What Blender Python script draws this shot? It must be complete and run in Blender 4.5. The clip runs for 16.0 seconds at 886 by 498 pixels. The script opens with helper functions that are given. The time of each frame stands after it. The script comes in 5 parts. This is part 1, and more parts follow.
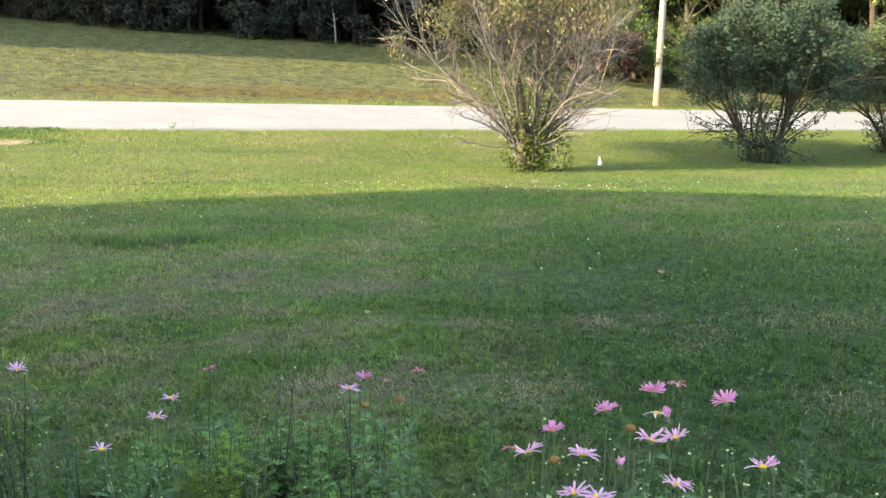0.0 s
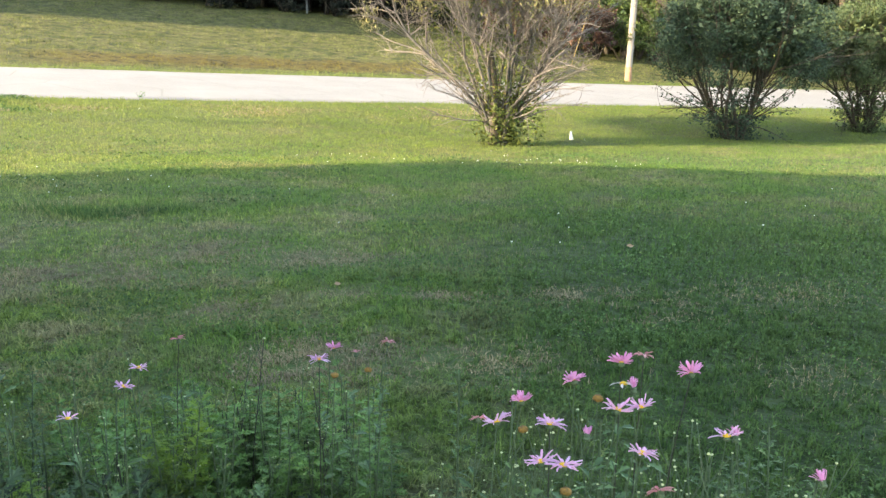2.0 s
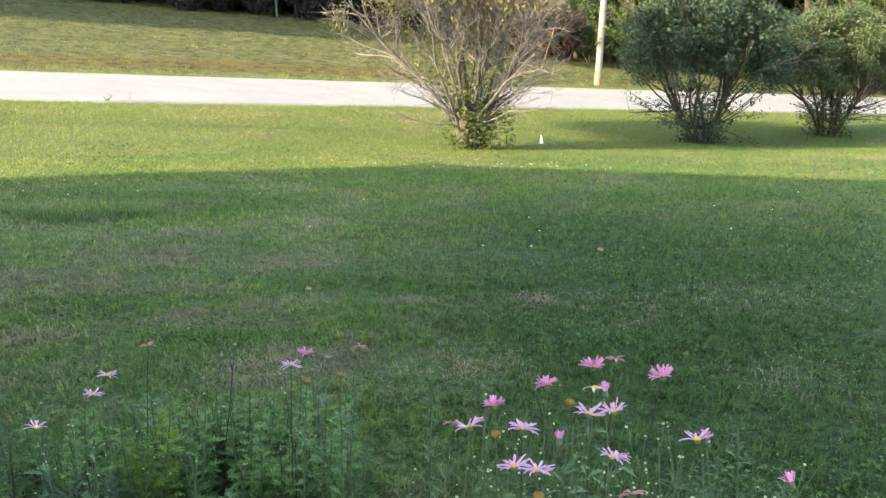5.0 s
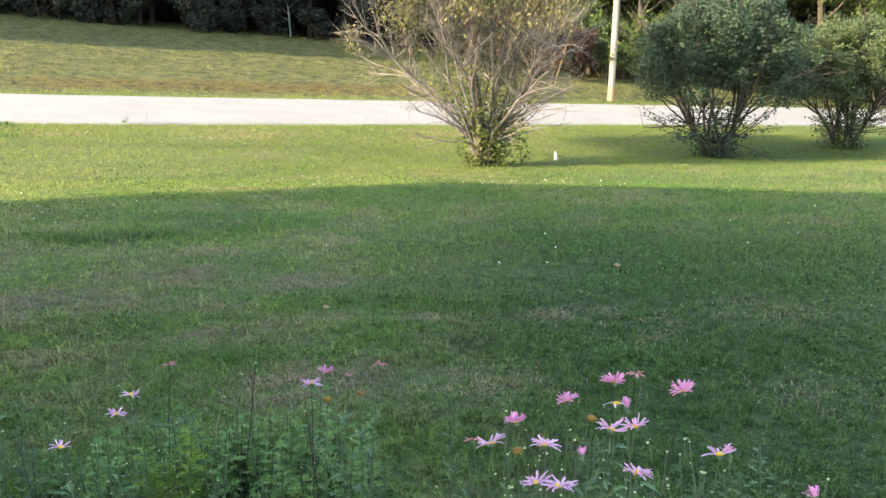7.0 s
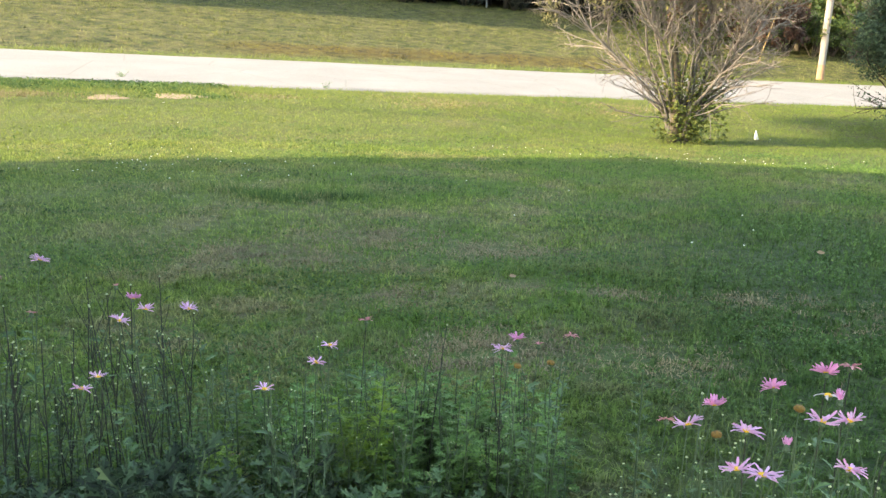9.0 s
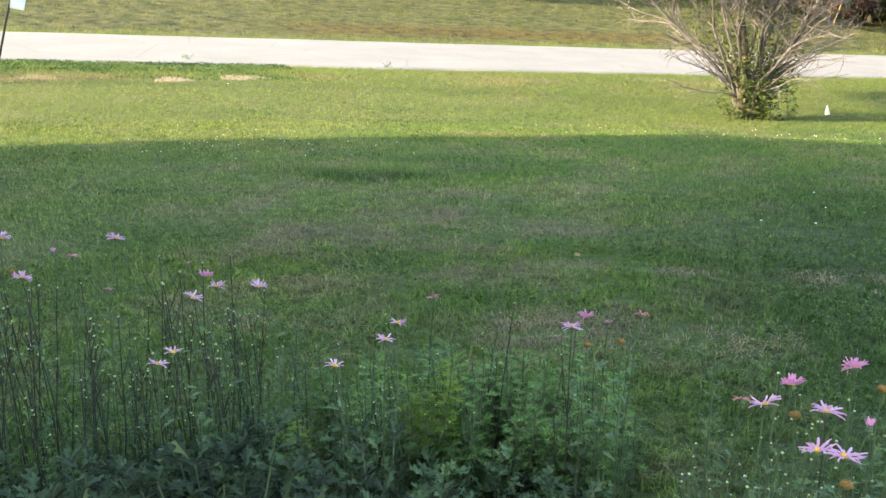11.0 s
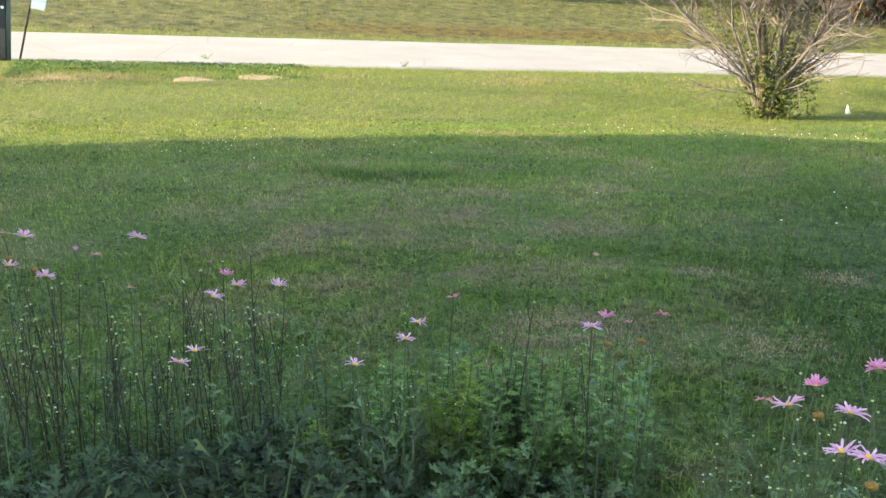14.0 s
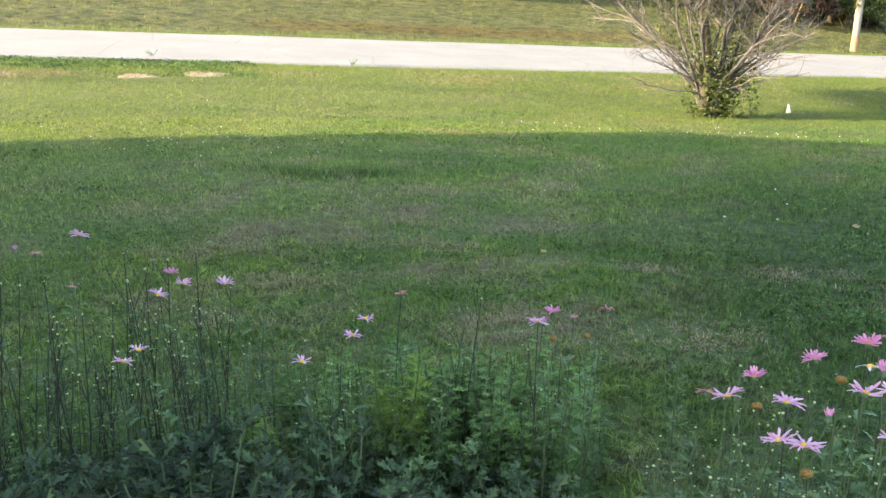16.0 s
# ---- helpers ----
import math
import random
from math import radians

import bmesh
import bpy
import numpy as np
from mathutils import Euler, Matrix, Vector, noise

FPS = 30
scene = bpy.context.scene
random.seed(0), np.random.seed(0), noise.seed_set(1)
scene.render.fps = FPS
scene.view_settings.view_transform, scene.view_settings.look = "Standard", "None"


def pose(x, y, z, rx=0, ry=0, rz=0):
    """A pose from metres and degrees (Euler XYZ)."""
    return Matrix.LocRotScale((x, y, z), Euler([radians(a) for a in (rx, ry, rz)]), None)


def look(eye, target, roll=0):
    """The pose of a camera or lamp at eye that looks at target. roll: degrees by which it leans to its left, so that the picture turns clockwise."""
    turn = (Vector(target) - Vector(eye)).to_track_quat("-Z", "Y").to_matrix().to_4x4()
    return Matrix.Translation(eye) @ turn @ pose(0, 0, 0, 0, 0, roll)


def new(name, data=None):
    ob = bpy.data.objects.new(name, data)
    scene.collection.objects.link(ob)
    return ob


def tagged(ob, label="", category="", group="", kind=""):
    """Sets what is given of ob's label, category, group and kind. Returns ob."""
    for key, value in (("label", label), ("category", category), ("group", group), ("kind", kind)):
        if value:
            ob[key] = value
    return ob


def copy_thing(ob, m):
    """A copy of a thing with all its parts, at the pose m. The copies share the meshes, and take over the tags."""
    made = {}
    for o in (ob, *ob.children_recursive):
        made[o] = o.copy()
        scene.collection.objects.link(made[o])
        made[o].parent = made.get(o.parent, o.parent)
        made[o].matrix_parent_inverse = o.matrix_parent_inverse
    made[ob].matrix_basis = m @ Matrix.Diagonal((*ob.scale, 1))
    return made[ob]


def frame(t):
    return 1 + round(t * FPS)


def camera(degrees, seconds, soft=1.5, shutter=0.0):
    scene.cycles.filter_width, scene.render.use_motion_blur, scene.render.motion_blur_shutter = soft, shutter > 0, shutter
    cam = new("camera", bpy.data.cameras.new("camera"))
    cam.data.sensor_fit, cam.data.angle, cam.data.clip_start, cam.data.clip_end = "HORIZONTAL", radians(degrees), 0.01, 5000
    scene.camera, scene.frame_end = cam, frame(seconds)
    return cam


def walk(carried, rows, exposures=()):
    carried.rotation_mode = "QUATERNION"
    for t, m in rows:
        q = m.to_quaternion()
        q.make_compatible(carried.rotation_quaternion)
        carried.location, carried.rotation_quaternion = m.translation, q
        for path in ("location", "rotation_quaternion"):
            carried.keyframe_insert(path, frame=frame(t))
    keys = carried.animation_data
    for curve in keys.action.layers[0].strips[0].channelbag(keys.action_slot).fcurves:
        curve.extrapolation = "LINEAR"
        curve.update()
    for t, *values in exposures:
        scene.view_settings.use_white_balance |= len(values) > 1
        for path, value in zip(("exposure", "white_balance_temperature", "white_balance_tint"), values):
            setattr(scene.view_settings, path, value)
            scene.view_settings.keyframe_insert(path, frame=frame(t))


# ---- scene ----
EXPO, SKY, SUN = 2.98, 0.15, 2.6
cam = camera(50.79, 16.0, soft=1.5)
PATH = [
    (0.0, look((0.040, 0.007, 1.513), (-0.427, 9.764, -0.629), -0.33)),
    (0.5, look((0.035, 0.005, 1.514), (-0.704, 9.727, -0.704), 0.44)),
    (1.0, look((0.033, 0.005, 1.513), (-0.501, 9.747, -0.676), 0.94)),
    (1.5, look((0.036, 0.002, 1.511), (-0.371, 9.760, -0.640), 0.31)),
    (2.0, look((0.041, 0.006, 1.507), (-0.111, 9.709, -0.909), 0.56)),
    (2.5, look((0.041, 0.003, 1.509), (-0.011, 9.720, -0.854), 0.20)),
    (3.0, look((0.042, 0.007, 1.505), (0.079, 9.703, -0.944), 0.20)),
    (3.5, look((0.037, 0.006, 1.507), (0.090, 9.690, -0.987), 0.43)),
    (6.0, look((0.042, 0.004, 1.512), (0.309, 9.732, -0.789), 0.58)),
    (6.5, look((0.044, 0.003, 1.512), (0.378, 9.735, -0.764), 0.20)),
    (7.0, look((0.028, -0.008, 1.515), (0.028, 9.748, -0.683), 0.01)),
    (7.5, look((0.010, -0.001, 1.508), (-1.095, 9.673, -0.769), -0.02)),
    (8.0, look((0.007, 0.004, 1.505), (-1.552, 9.580, -0.918), -0.37)),
    (8.5, look((-0.003, 0.003, 1.501), (-1.797, 9.527, -0.963), 0.24)),
    (11.0, look((-0.034, 0.004, 1.491), (-2.569, 9.291, -1.214), -0.40)),
    (11.5, look((-0.038, 0.004, 1.489), (-3.058, 9.131, -1.265), -0.62)),
    (12.0, look((-0.038, 0.002, 1.490), (-2.963, 9.176, -1.208), -0.72)),
    (12.5, look((-0.037, 0.000, 1.494), (-2.924, 9.207, -1.133), -1.03)),
    (13.0, look((-0.035, 0.000, 1.493), (-2.830, 9.229, -1.155), -1.09)),
    (13.5, look((-0.037, 0.000, 1.494), (-2.690, 9.257, -1.204), -0.84)),
    (14.0, look((-0.042, 0.000, 1.491), (-2.748, 9.238, -1.218), -0.58)),
    (14.5, look((-0.035, -0.002, 1.491), (-2.590, 9.287, -1.190), -0.29)),
    (15.0, look((-0.034, -0.005, 1.491), (-2.341, 9.340, -1.221), 0.10)),
    (15.5, look((-0.032, -0.008, 1.491), (-2.219, 9.363, -1.229), 0.21)),
    (16.0, look((-0.032, -0.005, 1.489), (-2.222, 9.363, -1.241), -0.02)),
]
walk(cam, PATH, exposures=((0.0, EXPO, 8250, 5), (3.5, EXPO, 8050, 5), (7.0, EXPO, 8000, 5), (8.0, EXPO, 8550, 5), (8.7, EXPO, 8600, 5), (11.0, EXPO - 0.04, 8150, 5), (12.5, EXPO - 0.04, 8350, 5), (13.5, EXPO - 0.04, 8600, 5), (15.0, EXPO - 0.04, 8150, 5), (16.0, EXPO - 0.04, 8100, 5)))

# light: a low evening sun from the side and a clear sky
HEADING, ELEVATION = 28.5, 24.0
world = bpy.data.worlds.new("world")
scene.world = world
world.use_nodes = True
wn = world.node_tree
sky = wn.nodes.new("ShaderNodeTexSky")
sky.sky_type = "NISHITA"
sky.sun_disc = False
sky.sun_elevation = radians(ELEVATION)
sky.sun_rotation = radians(270 - HEADING)
wn.links.new(sky.outputs["Color"], wn.nodes["Background"].inputs["Color"])
wn.nodes["Background"].inputs["Strength"].default_value = SKY
sun_data = bpy.data.lights.new("sun", "SUN")
sun_data.energy, sun_data.angle, sun_data.color = SUN, radians(0.6), (1.0, 0.87, 0.66)
sun = new("sun", sun_data)
LX, LY = math.cos(radians(HEADING)), math.sin(radians(HEADING))
sun.matrix_world = look((-LX * 60, -LY * 60, 60 * math.tan(radians(ELEVATION))), (0, 0, 0))

# ground height: a lawn that dips to a swale, the road bank, and the rising field
AX, AY = -11.6, 13.2
EX, EY = 0.8415, 0.5402


def smooth(a):
    a = np.clip(a, 0.0, 1.0)
    return a * a * (3 - 2 * a)


def along(x, y):
    return (x - AX) * EX + (y - AY) * EY


def beyond(x, y):
    return -(x - AX) * EY + (y - AY) * EX


def height(x, y):
    x, y = np.asarray(x, float), np.asarray(y, float)
    q, v = along(x, y), -beyond(x, y)
    edge = 0.34 - 0.0494 * np.clip(q, -15, 45)
    lawn = -0.0040 * np.clip(y - 4, 0, 14) ** 2 * smooth((x + 9) / 9)
    m = smooth(v / 7)
    near = edge * (1 - m) + lawn * m
    vb = np.clip(-v - 6, 0, None)
    ditch = -0.10 * np.exp(-((vb - 2.6) / 1.0) ** 2)
    far = edge + 0.23 + 0.08 * np.clip(vb, 0, 50) * smooth(vb / 3.0) + ditch * (vb > 0)
    road = edge + 0.23 * np.clip(-v / 6, 0, 1)
    return np.where(v >= 0, near, np.where(v > -6, road, far))


def verge_shift(x, y):
    """How far the grass reaches over the road's straight edge near the mailbox."""
    return 0.34 * smooth((9.0 - along(x, y)) / 8.0)


def G(x, y):
    return float(height(x, y))


def polar(azimuth, d):
    a = radians(azimuth)
    return d * math.sin(a), d * math.cos(a)


# ---- materials ----
def material(name, rough=0.8):
    m = bpy.data.materials.new(name)
    m.use_nodes = True
    t = m.node_tree
    b = t.nodes["Principled BSDF"]
    b.inputs["Roughness"].default_value = rough
    return m, t, b


def add(t, kind, **values):
    n = t.nodes.new(kind)
    for k, v in values.items():
        n.inputs[k.replace("_", " ")].default_value = v
    return n


def noise_tex(t, scale, detail=4.0, rough=0.55, coords=None):
    n = add(t, "ShaderNodeTexNoise", Scale=scale, Detail=detail, Roughness=rough)
    if coords is None:
        coords = t.nodes.new("ShaderNodeNewGeometry").outputs["Position"]
    t.links.new(coords, n.inputs["Vector"])
    return n


def ramp(t, source, stops):
    r = t.nodes.new("ShaderNodeValToRGB")
    e = r.color_ramp.elements
    while len(e) < len(stops):
        e.new(0.5)
    for el, (p, c) in zip(e, stops):
        el.position, el.color = p, (*c, 1)
    t.links.new(source, r.inputs["Fac"])
    return r


def blend(t, fac, a, b, mode="MIX"):
    m = t.nodes.new("ShaderNodeMix")
    m.data_type, m.blend_type = "RGBA", mode
    for sock, v in ((m.inputs[0], fac), (m.inputs[6], a), (m.inputs[7], b)):
        if isinstance(v, bpy.types.NodeSocket):
            t.links.new(v, sock)
        elif isinstance(v, tuple):
            sock.default_value = (*v, 1)
        else:
            sock.default_value = v
    return m.outputs[2]


def bump(t, b, source, strength, distance=0.02):
    n = add(t, "ShaderNodeBump", Strength=strength, Distance=distance)
    t.links.new(source, n.inputs["Height"])
    t.links.new(n.outputs["Normal"], b.inputs["Normal"])


def turf_colour(t):
    """Lawn colour by place: green turf, tired brown patches, lusher strips, drier field beyond the road."""
    pos = t.nodes.new("ShaderNodeNewGeometry").outputs["Position"]
    big = noise_tex(t, 0.55, 5, 0.62, pos)
    mid = noise_tex(t, 1.7, 8, 0.72, pos)
    fine = noise_tex(t, 11.0, 4, 0.6, pos)
    green = ramp(t, fine.outputs["Fac"], [(0.32, (0.078, 0.130, 0.030)), (0.68, (0.225, 0.282, 0.074))])
    dry = ramp(t, fine.outputs["Fac"], [(0.3, (0.180, 0.152, 0.084)), (0.7, (0.315, 0.264, 0.158))])
    mask = ramp(t, mid.outputs["Fac"], [(0.46, (0, 0, 0)), (0.59, (0.84, 0.84, 0.84))])
    col = blend(t, mask.outputs["Color"], green.outputs["Color"], dry.outputs["Color"])
    lush = ramp(t, big.outputs["Fac"], [(0.44, (1, 1, 1)), (0.54, (0, 0, 0))])
    col = blend(t, lush.outputs["Color"], col, blend(t, 0.6, col, (0.075, 0.155, 0.034)))
    # deeper, darker green towards the right, strongest close by
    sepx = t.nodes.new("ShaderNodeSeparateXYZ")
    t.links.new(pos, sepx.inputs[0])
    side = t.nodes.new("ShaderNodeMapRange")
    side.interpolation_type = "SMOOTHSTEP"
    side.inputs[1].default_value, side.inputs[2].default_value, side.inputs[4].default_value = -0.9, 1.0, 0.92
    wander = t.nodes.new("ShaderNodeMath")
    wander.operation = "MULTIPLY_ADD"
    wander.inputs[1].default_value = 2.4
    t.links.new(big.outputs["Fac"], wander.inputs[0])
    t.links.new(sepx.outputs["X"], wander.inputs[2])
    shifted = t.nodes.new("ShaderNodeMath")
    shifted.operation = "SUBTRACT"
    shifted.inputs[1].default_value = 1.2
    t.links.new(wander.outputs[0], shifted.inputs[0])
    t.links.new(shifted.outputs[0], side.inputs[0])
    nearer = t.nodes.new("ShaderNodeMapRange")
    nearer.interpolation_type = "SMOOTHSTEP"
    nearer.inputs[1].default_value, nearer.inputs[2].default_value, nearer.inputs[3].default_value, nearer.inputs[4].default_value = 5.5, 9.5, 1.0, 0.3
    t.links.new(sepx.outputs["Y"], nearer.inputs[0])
    toned = t.nodes.new("ShaderNodeMath")
    toned.operation = "MULTIPLY"
    t.links.new(side.outputs[0], toned.inputs[0])
    t.links.new(nearer.outputs[0], toned.inputs[1])
    col = blend(t, toned.outputs[0], col, ramp(t, fine.outputs["Fac"], [(0.32, (0.022, 0.055, 0.015)), (0.68, (0.072, 0.124, 0.036))]).outputs["Color"])
    # yellower, drier turf to the west
    west = t.nodes.new("ShaderNodeMapRange")
    west.interpolation_type = "SMOOTHSTEP"
    west.inputs[1].default_value, west.inputs[2].default_value, west.inputs[4].default_value = -2.0, -4.5, 0.40
    t.links.new(shifted.outputs[0], west.inputs[0])
    col = blend(t, west.outputs[0], col, ramp(t, fine.outputs["Fac"], [(0.3, (0.150, 0.190, 0.060)), (0.7, (0.320, 0.345, 0.130))]).outputs["Color"])
    # the field over the road is dry, with a mossy brown strip along the verge
    sep = t.nodes.new("ShaderNodeSeparateXYZ")
    t.links.new(pos, sep.inputs[0])

    def axis(a, c, k):
        m1 = t.nodes.new("ShaderNodeMath")
        m1.operation = "MULTIPLY_ADD"
        m1.inputs[1].default_value, m1.inputs[2].default_value = a, k
        t.links.new(sep.outputs["X"], m1.inputs[0])
        m2 = t.nodes.new("ShaderNodeMath")
        m2.operation = "MULTIPLY_ADD"
        m2.inputs[1].default_value = c
        t.links.new(sep.outputs["Y"], m2.inputs[0])
        t.links.new(m1.outputs[0], m2.inputs[2])
        return m2.outputs[0]

    v = axis(-EY, EX, AX * EY - AY * EX)
    wob = t.nodes.new("ShaderNodeMath")
    wob.operation = "MULTIPLY_ADD"
    wob.inputs[1].default_value = 3.0
    t.links.new(big.outputs["Fac"], wob.inputs[0])
    t.links.new(v, wob.inputs[2])

    def band(lo, hi):
        r = t.nodes.new("ShaderNodeMapRange")
        r.inputs[1].default_value, r.inputs[2].default_value = lo, hi
        t.links.new(wob.outputs[0], r.inputs[0])
        return r.outputs[0]

    col = blend(t, band(-7.5, -4.5), col, blend(t, 0.55, col, ramp(t, fine.outputs["Fac"], [(0.3, (0.125, 0.165, 0.034)), (0.7, (0.185, 0.225, 0.050))]).outputs["Color"]))
    field = ramp(t, mid.outputs["Fac"], [(0.38, (0.050, 0.070, 0.022)), (0.47, (0.112, 0.130, 0.040)), (0.60, (0.190, 0.180, 0.082))])
    tuft = noise_tex(t, 3.2, 5, 0.7, pos)
    # lumps paints the dark shade between tussocks into the field's colour
    lumps = ramp(t, tuft.outputs["Fac"], [(0.38, (0.30, 0.32, 0.34)), (0.45, (0.95, 0.97, 1.0)), (0.64, (1.35, 1.28, 1.15))])
    col = blend(t, band(8.2, 9.2), col, blend(t, 1.0, field.outputs["Color"], lumps.outputs["Color"], "MULTIPLY"))
    strip = t.nodes.new("ShaderNodeMath")
    strip.operation = "MULTIPLY"
    t.links.new(band(9.3, 10.2), strip.inputs[0])
    t.links.new(band(11.9, 11.1), strip.inputs[1])
    u = axis(EX, EY, -AX * EX - AY * EY)

    def reach(lo, hi):
        r = t.nodes.new("ShaderNodeMapRange")
        r.interpolation_type = "SMOOTHSTEP"
        r.inputs[1].default_value, r.inputs[2].default_value = lo, hi
        t.links.new(u, r.inputs[0])
        return r.outputs[0]

    ends = t.nodes.new("ShaderNodeMath")
    ends.operation = "MULTIPLY"
    t.links.new(reach(5.0, 8.5), ends.inputs[0])
    t.links.new(reach(24.0, 15.0), ends.inputs[1])
    mossy = t.nodes.new("ShaderNodeMath")
    mossy.operation = "MULTIPLY"
    t.links.new(strip.outputs[0], mossy.inputs[0])
    t.links.new(ends.outputs[0], mossy.inputs[1])
    moss = ramp(t, tuft.outputs["Fac"], [(0.40, (0.060, 0.046, 0.020)), (0.48, (0.160, 0.112, 0.024)), (0.62, (0.200, 0.180, 0.050))])
    col = blend(t, mossy.outputs[0], col, blend(t, 0.85, col, moss.outputs["Color"]))
    return col, fine, mid


def turf_material(name, blades, even=0.0):
    m, t, b = material(name, 0.85)
    col, fine, mid = turf_colour(t)
    if blades:
        geo = t.nodes.new("ShaderNodeNewGeometry")
        hue = ramp(t, geo.outputs["Random Per Island"], [(0.0, (0.42, 0.46, 0.42)), (0.40, (0.98, 1.0, 0.98)), (0.84, (1.30, 1.30, 1.20)), (0.95, (1.60, 1.50, 1.45))])
        col = blend(t, 1.0 - 0.65 * even, col, hue.outputs["Color"], "MULTIPLY")
        # fine blades share the sward's shading: their normals lean towards upright
        lean = t.nodes.new("ShaderNodeMix")
        lean.data_type = "VECTOR"
        lean.inputs[0].default_value = 0.2 + 0.5 * even
        lean.inputs[5].default_value = (0, 0, 1)
        t.links.new(geo.outputs["Normal"], lean.inputs[4])
        t.links.new(lean.outputs[1], b.inputs["Normal"])
        tr = t.nodes.new("ShaderNodeBsdfTranslucent")
        mix = t.nodes.new("ShaderNodeMixShader")
        mix.inputs[0].default_value = 0.38
        t.links.new(col, tr.inputs["Color"])
        t.links.new(b.outputs[0], mix.inputs[1])
        t.links.new(tr.outputs[0], mix.inputs[2])
        t.links.new(mix.outputs[0], t.nodes["Material Output"].inputs["Surface"])
    else:
        bump(t, b, fine.outputs["Fac"], 0.9, 0.06)
        # ground darkened for thatch, plus the shade between blades put into its colour
        col = blend(t, 1.0, col, (0.46, 0.44, 0.40), "MULTIPLY")
    b.inputs["Specular IOR Level"].default_value = 0.25
    t.links.new(col, b.inputs["Base Color"])
    return m


def leaf_material(name, dark, light, odd=None, through_light=0.35, rough=0.6, patch=0.8):
    """Leaves: each one its own tone, with larger drifts of tone through the crown."""
    m, t, b = material(name, rough)
    geo = t.nodes.new("ShaderNodeNewGeometry")
    stops = [(0.0, dark), (0.8, light)] + ([(0.94, light), (1.0, odd)] if odd else [])
    col = ramp(t, geo.outputs["Random Per Island"], stops).outputs["Color"]
    drift = ramp(t, noise_tex(t, patch, 3).outputs["Fac"], [(0.3, (0.7, 0.72, 0.75)), (0.7, (1.25, 1.2, 1.05))])
    col = blend(t, 1.0, col, drift.outputs["Color"], "MULTIPLY")
    t.links.new(col, b.inputs["Base Color"])
    b.inputs["Specular IOR Level"].default_value = 0.35
    tr = t.nodes.new("ShaderNodeBsdfTranslucent")
    t.links.new(col, tr.inputs["Color"])
    mix = t.nodes.new("ShaderNodeMixShader")
    mix.inputs[0].default_value = through_light
    t.links.new(b.outputs[0], mix.inputs[1])
    t.links.new(tr.outputs[0], mix.inputs[2])
    t.links.new(mix.outputs[0], t.nodes["Material Output"].inputs["Surface"])
    return m


def mottled(name, a, c, scale, rough=0.8, metal=0.0, relief=0.3, stretch=(1, 1, 1), distance=0.01):
    m, t, b = material(name, rough)
    tc = t.nodes.new("ShaderNodeTexCoord")
    mp = t.nodes.new("ShaderNodeMapping")
    mp.inputs["Scale"].default_value = stretch
    t.links.new(tc.outputs["Object"], mp.inputs["Vector"])
    n = noise_tex(t, scale, 6, 0.65, mp.outputs["Vector"])
    t.links.new(ramp(t, n.outputs["Fac"], [(0.3, a), (0.7, c)]).outputs["Color"], b.inputs["Base Color"])
    b.inputs["Metallic"].default_value = metal
    bump(t, b, n.outputs["Fac"], relief, distance)
    return m


def petal_material(name, a, c):
    m, t, b = material(name, 0.55)
    info = t.nodes.new("ShaderNodeObjectInfo")
    col = ramp(t, info.outputs["Random"], [(0.0, a), (1.0, c)]).outputs["Color"]
    vein = noise_tex(t, 220.0, 2)
    col = blend(t, 0.25, col, ramp(t, vein.outputs["Fac"], [(0.3, (0.7, 0.6, 0.7)), (0.7, (1, 1, 1))]).outputs["Color"], "MULTIPLY")
    t.links.new(col, b.inputs["Base Color"])
    tr = t.nodes.new("ShaderNodeBsdfTranslucent")
    t.links.new(col, tr.inputs["Color"])
    mix = t.nodes.new("ShaderNodeMixShader")
    mix.inputs[0].default_value = 0.3
    t.links.new(b.outputs[0], mix.inputs[1])
    t.links.new(tr.outputs[0], mix.inputs[2])
    t.links.new(mix.outputs[0], t.nodes["Material Output"].inputs["Surface"])
    return m


def road_material():
    m, t, b = material("worn_asphalt", 0.9)
    pos = t.nodes.new("ShaderNodeNewGeometry").outputs["Position"]
    grit = noise_tex(t, 60.0, 4, 0.7, pos)
    wear = noise_tex(t, 0.7, 5, 0.6, pos)
    col = ramp(t, grit.outputs["Fac"], [(0.3, (0.140, 0.132, 0.133)), (0.7, (0.212, 0.200, 0.202))]).outputs["Color"]
    col = blend(t, ramp(t, wear.outputs["Fac"], [(0.4, (0, 0, 0)), (0.7, (0.5, 0.5, 0.5))]).outputs["Color"], col, (0.235, 0.222, 0.223))
    cr = t.nodes.new("ShaderNodeTexVoronoi")
    cr.feature = "DISTANCE_TO_EDGE"
    cr.inputs["Scale"].default_value = 0.45
    t.links.new(pos, cr.inputs["Vector"])
    col = blend(t, ramp(t, cr.outputs["Distance"], [(0.004, (0.5, 0.5, 0.5)), (0.012, (0, 0, 0))]).outputs["Color"], col, (0.12, 0.12, 0.11))
    t.links.new(col, b.inputs["Base Color"])
    bump(t, b, grit.outputs["Fac"], 0.4, 0.01)
    return m


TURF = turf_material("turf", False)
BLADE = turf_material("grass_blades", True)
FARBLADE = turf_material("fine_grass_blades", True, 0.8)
ROAD = road_material()
BARK = mottled("grey_bark", (0.040, 0.036, 0.036), (0.125, 0.113, 0.110), 14, 0.9, relief=0.8, stretch=(1, 1, 0.25))
TWIG = mottled("pinkish_twigs", (0.070, 0.060, 0.059), (0.200, 0.170, 0.166), 20, 0.85)
DARKBARK = mottled("dark_bark", (0.022, 0.018, 0.014), (0.065, 0.050, 0.038), 8, 0.9, relief=0.8, stretch=(1, 1, 0.2))
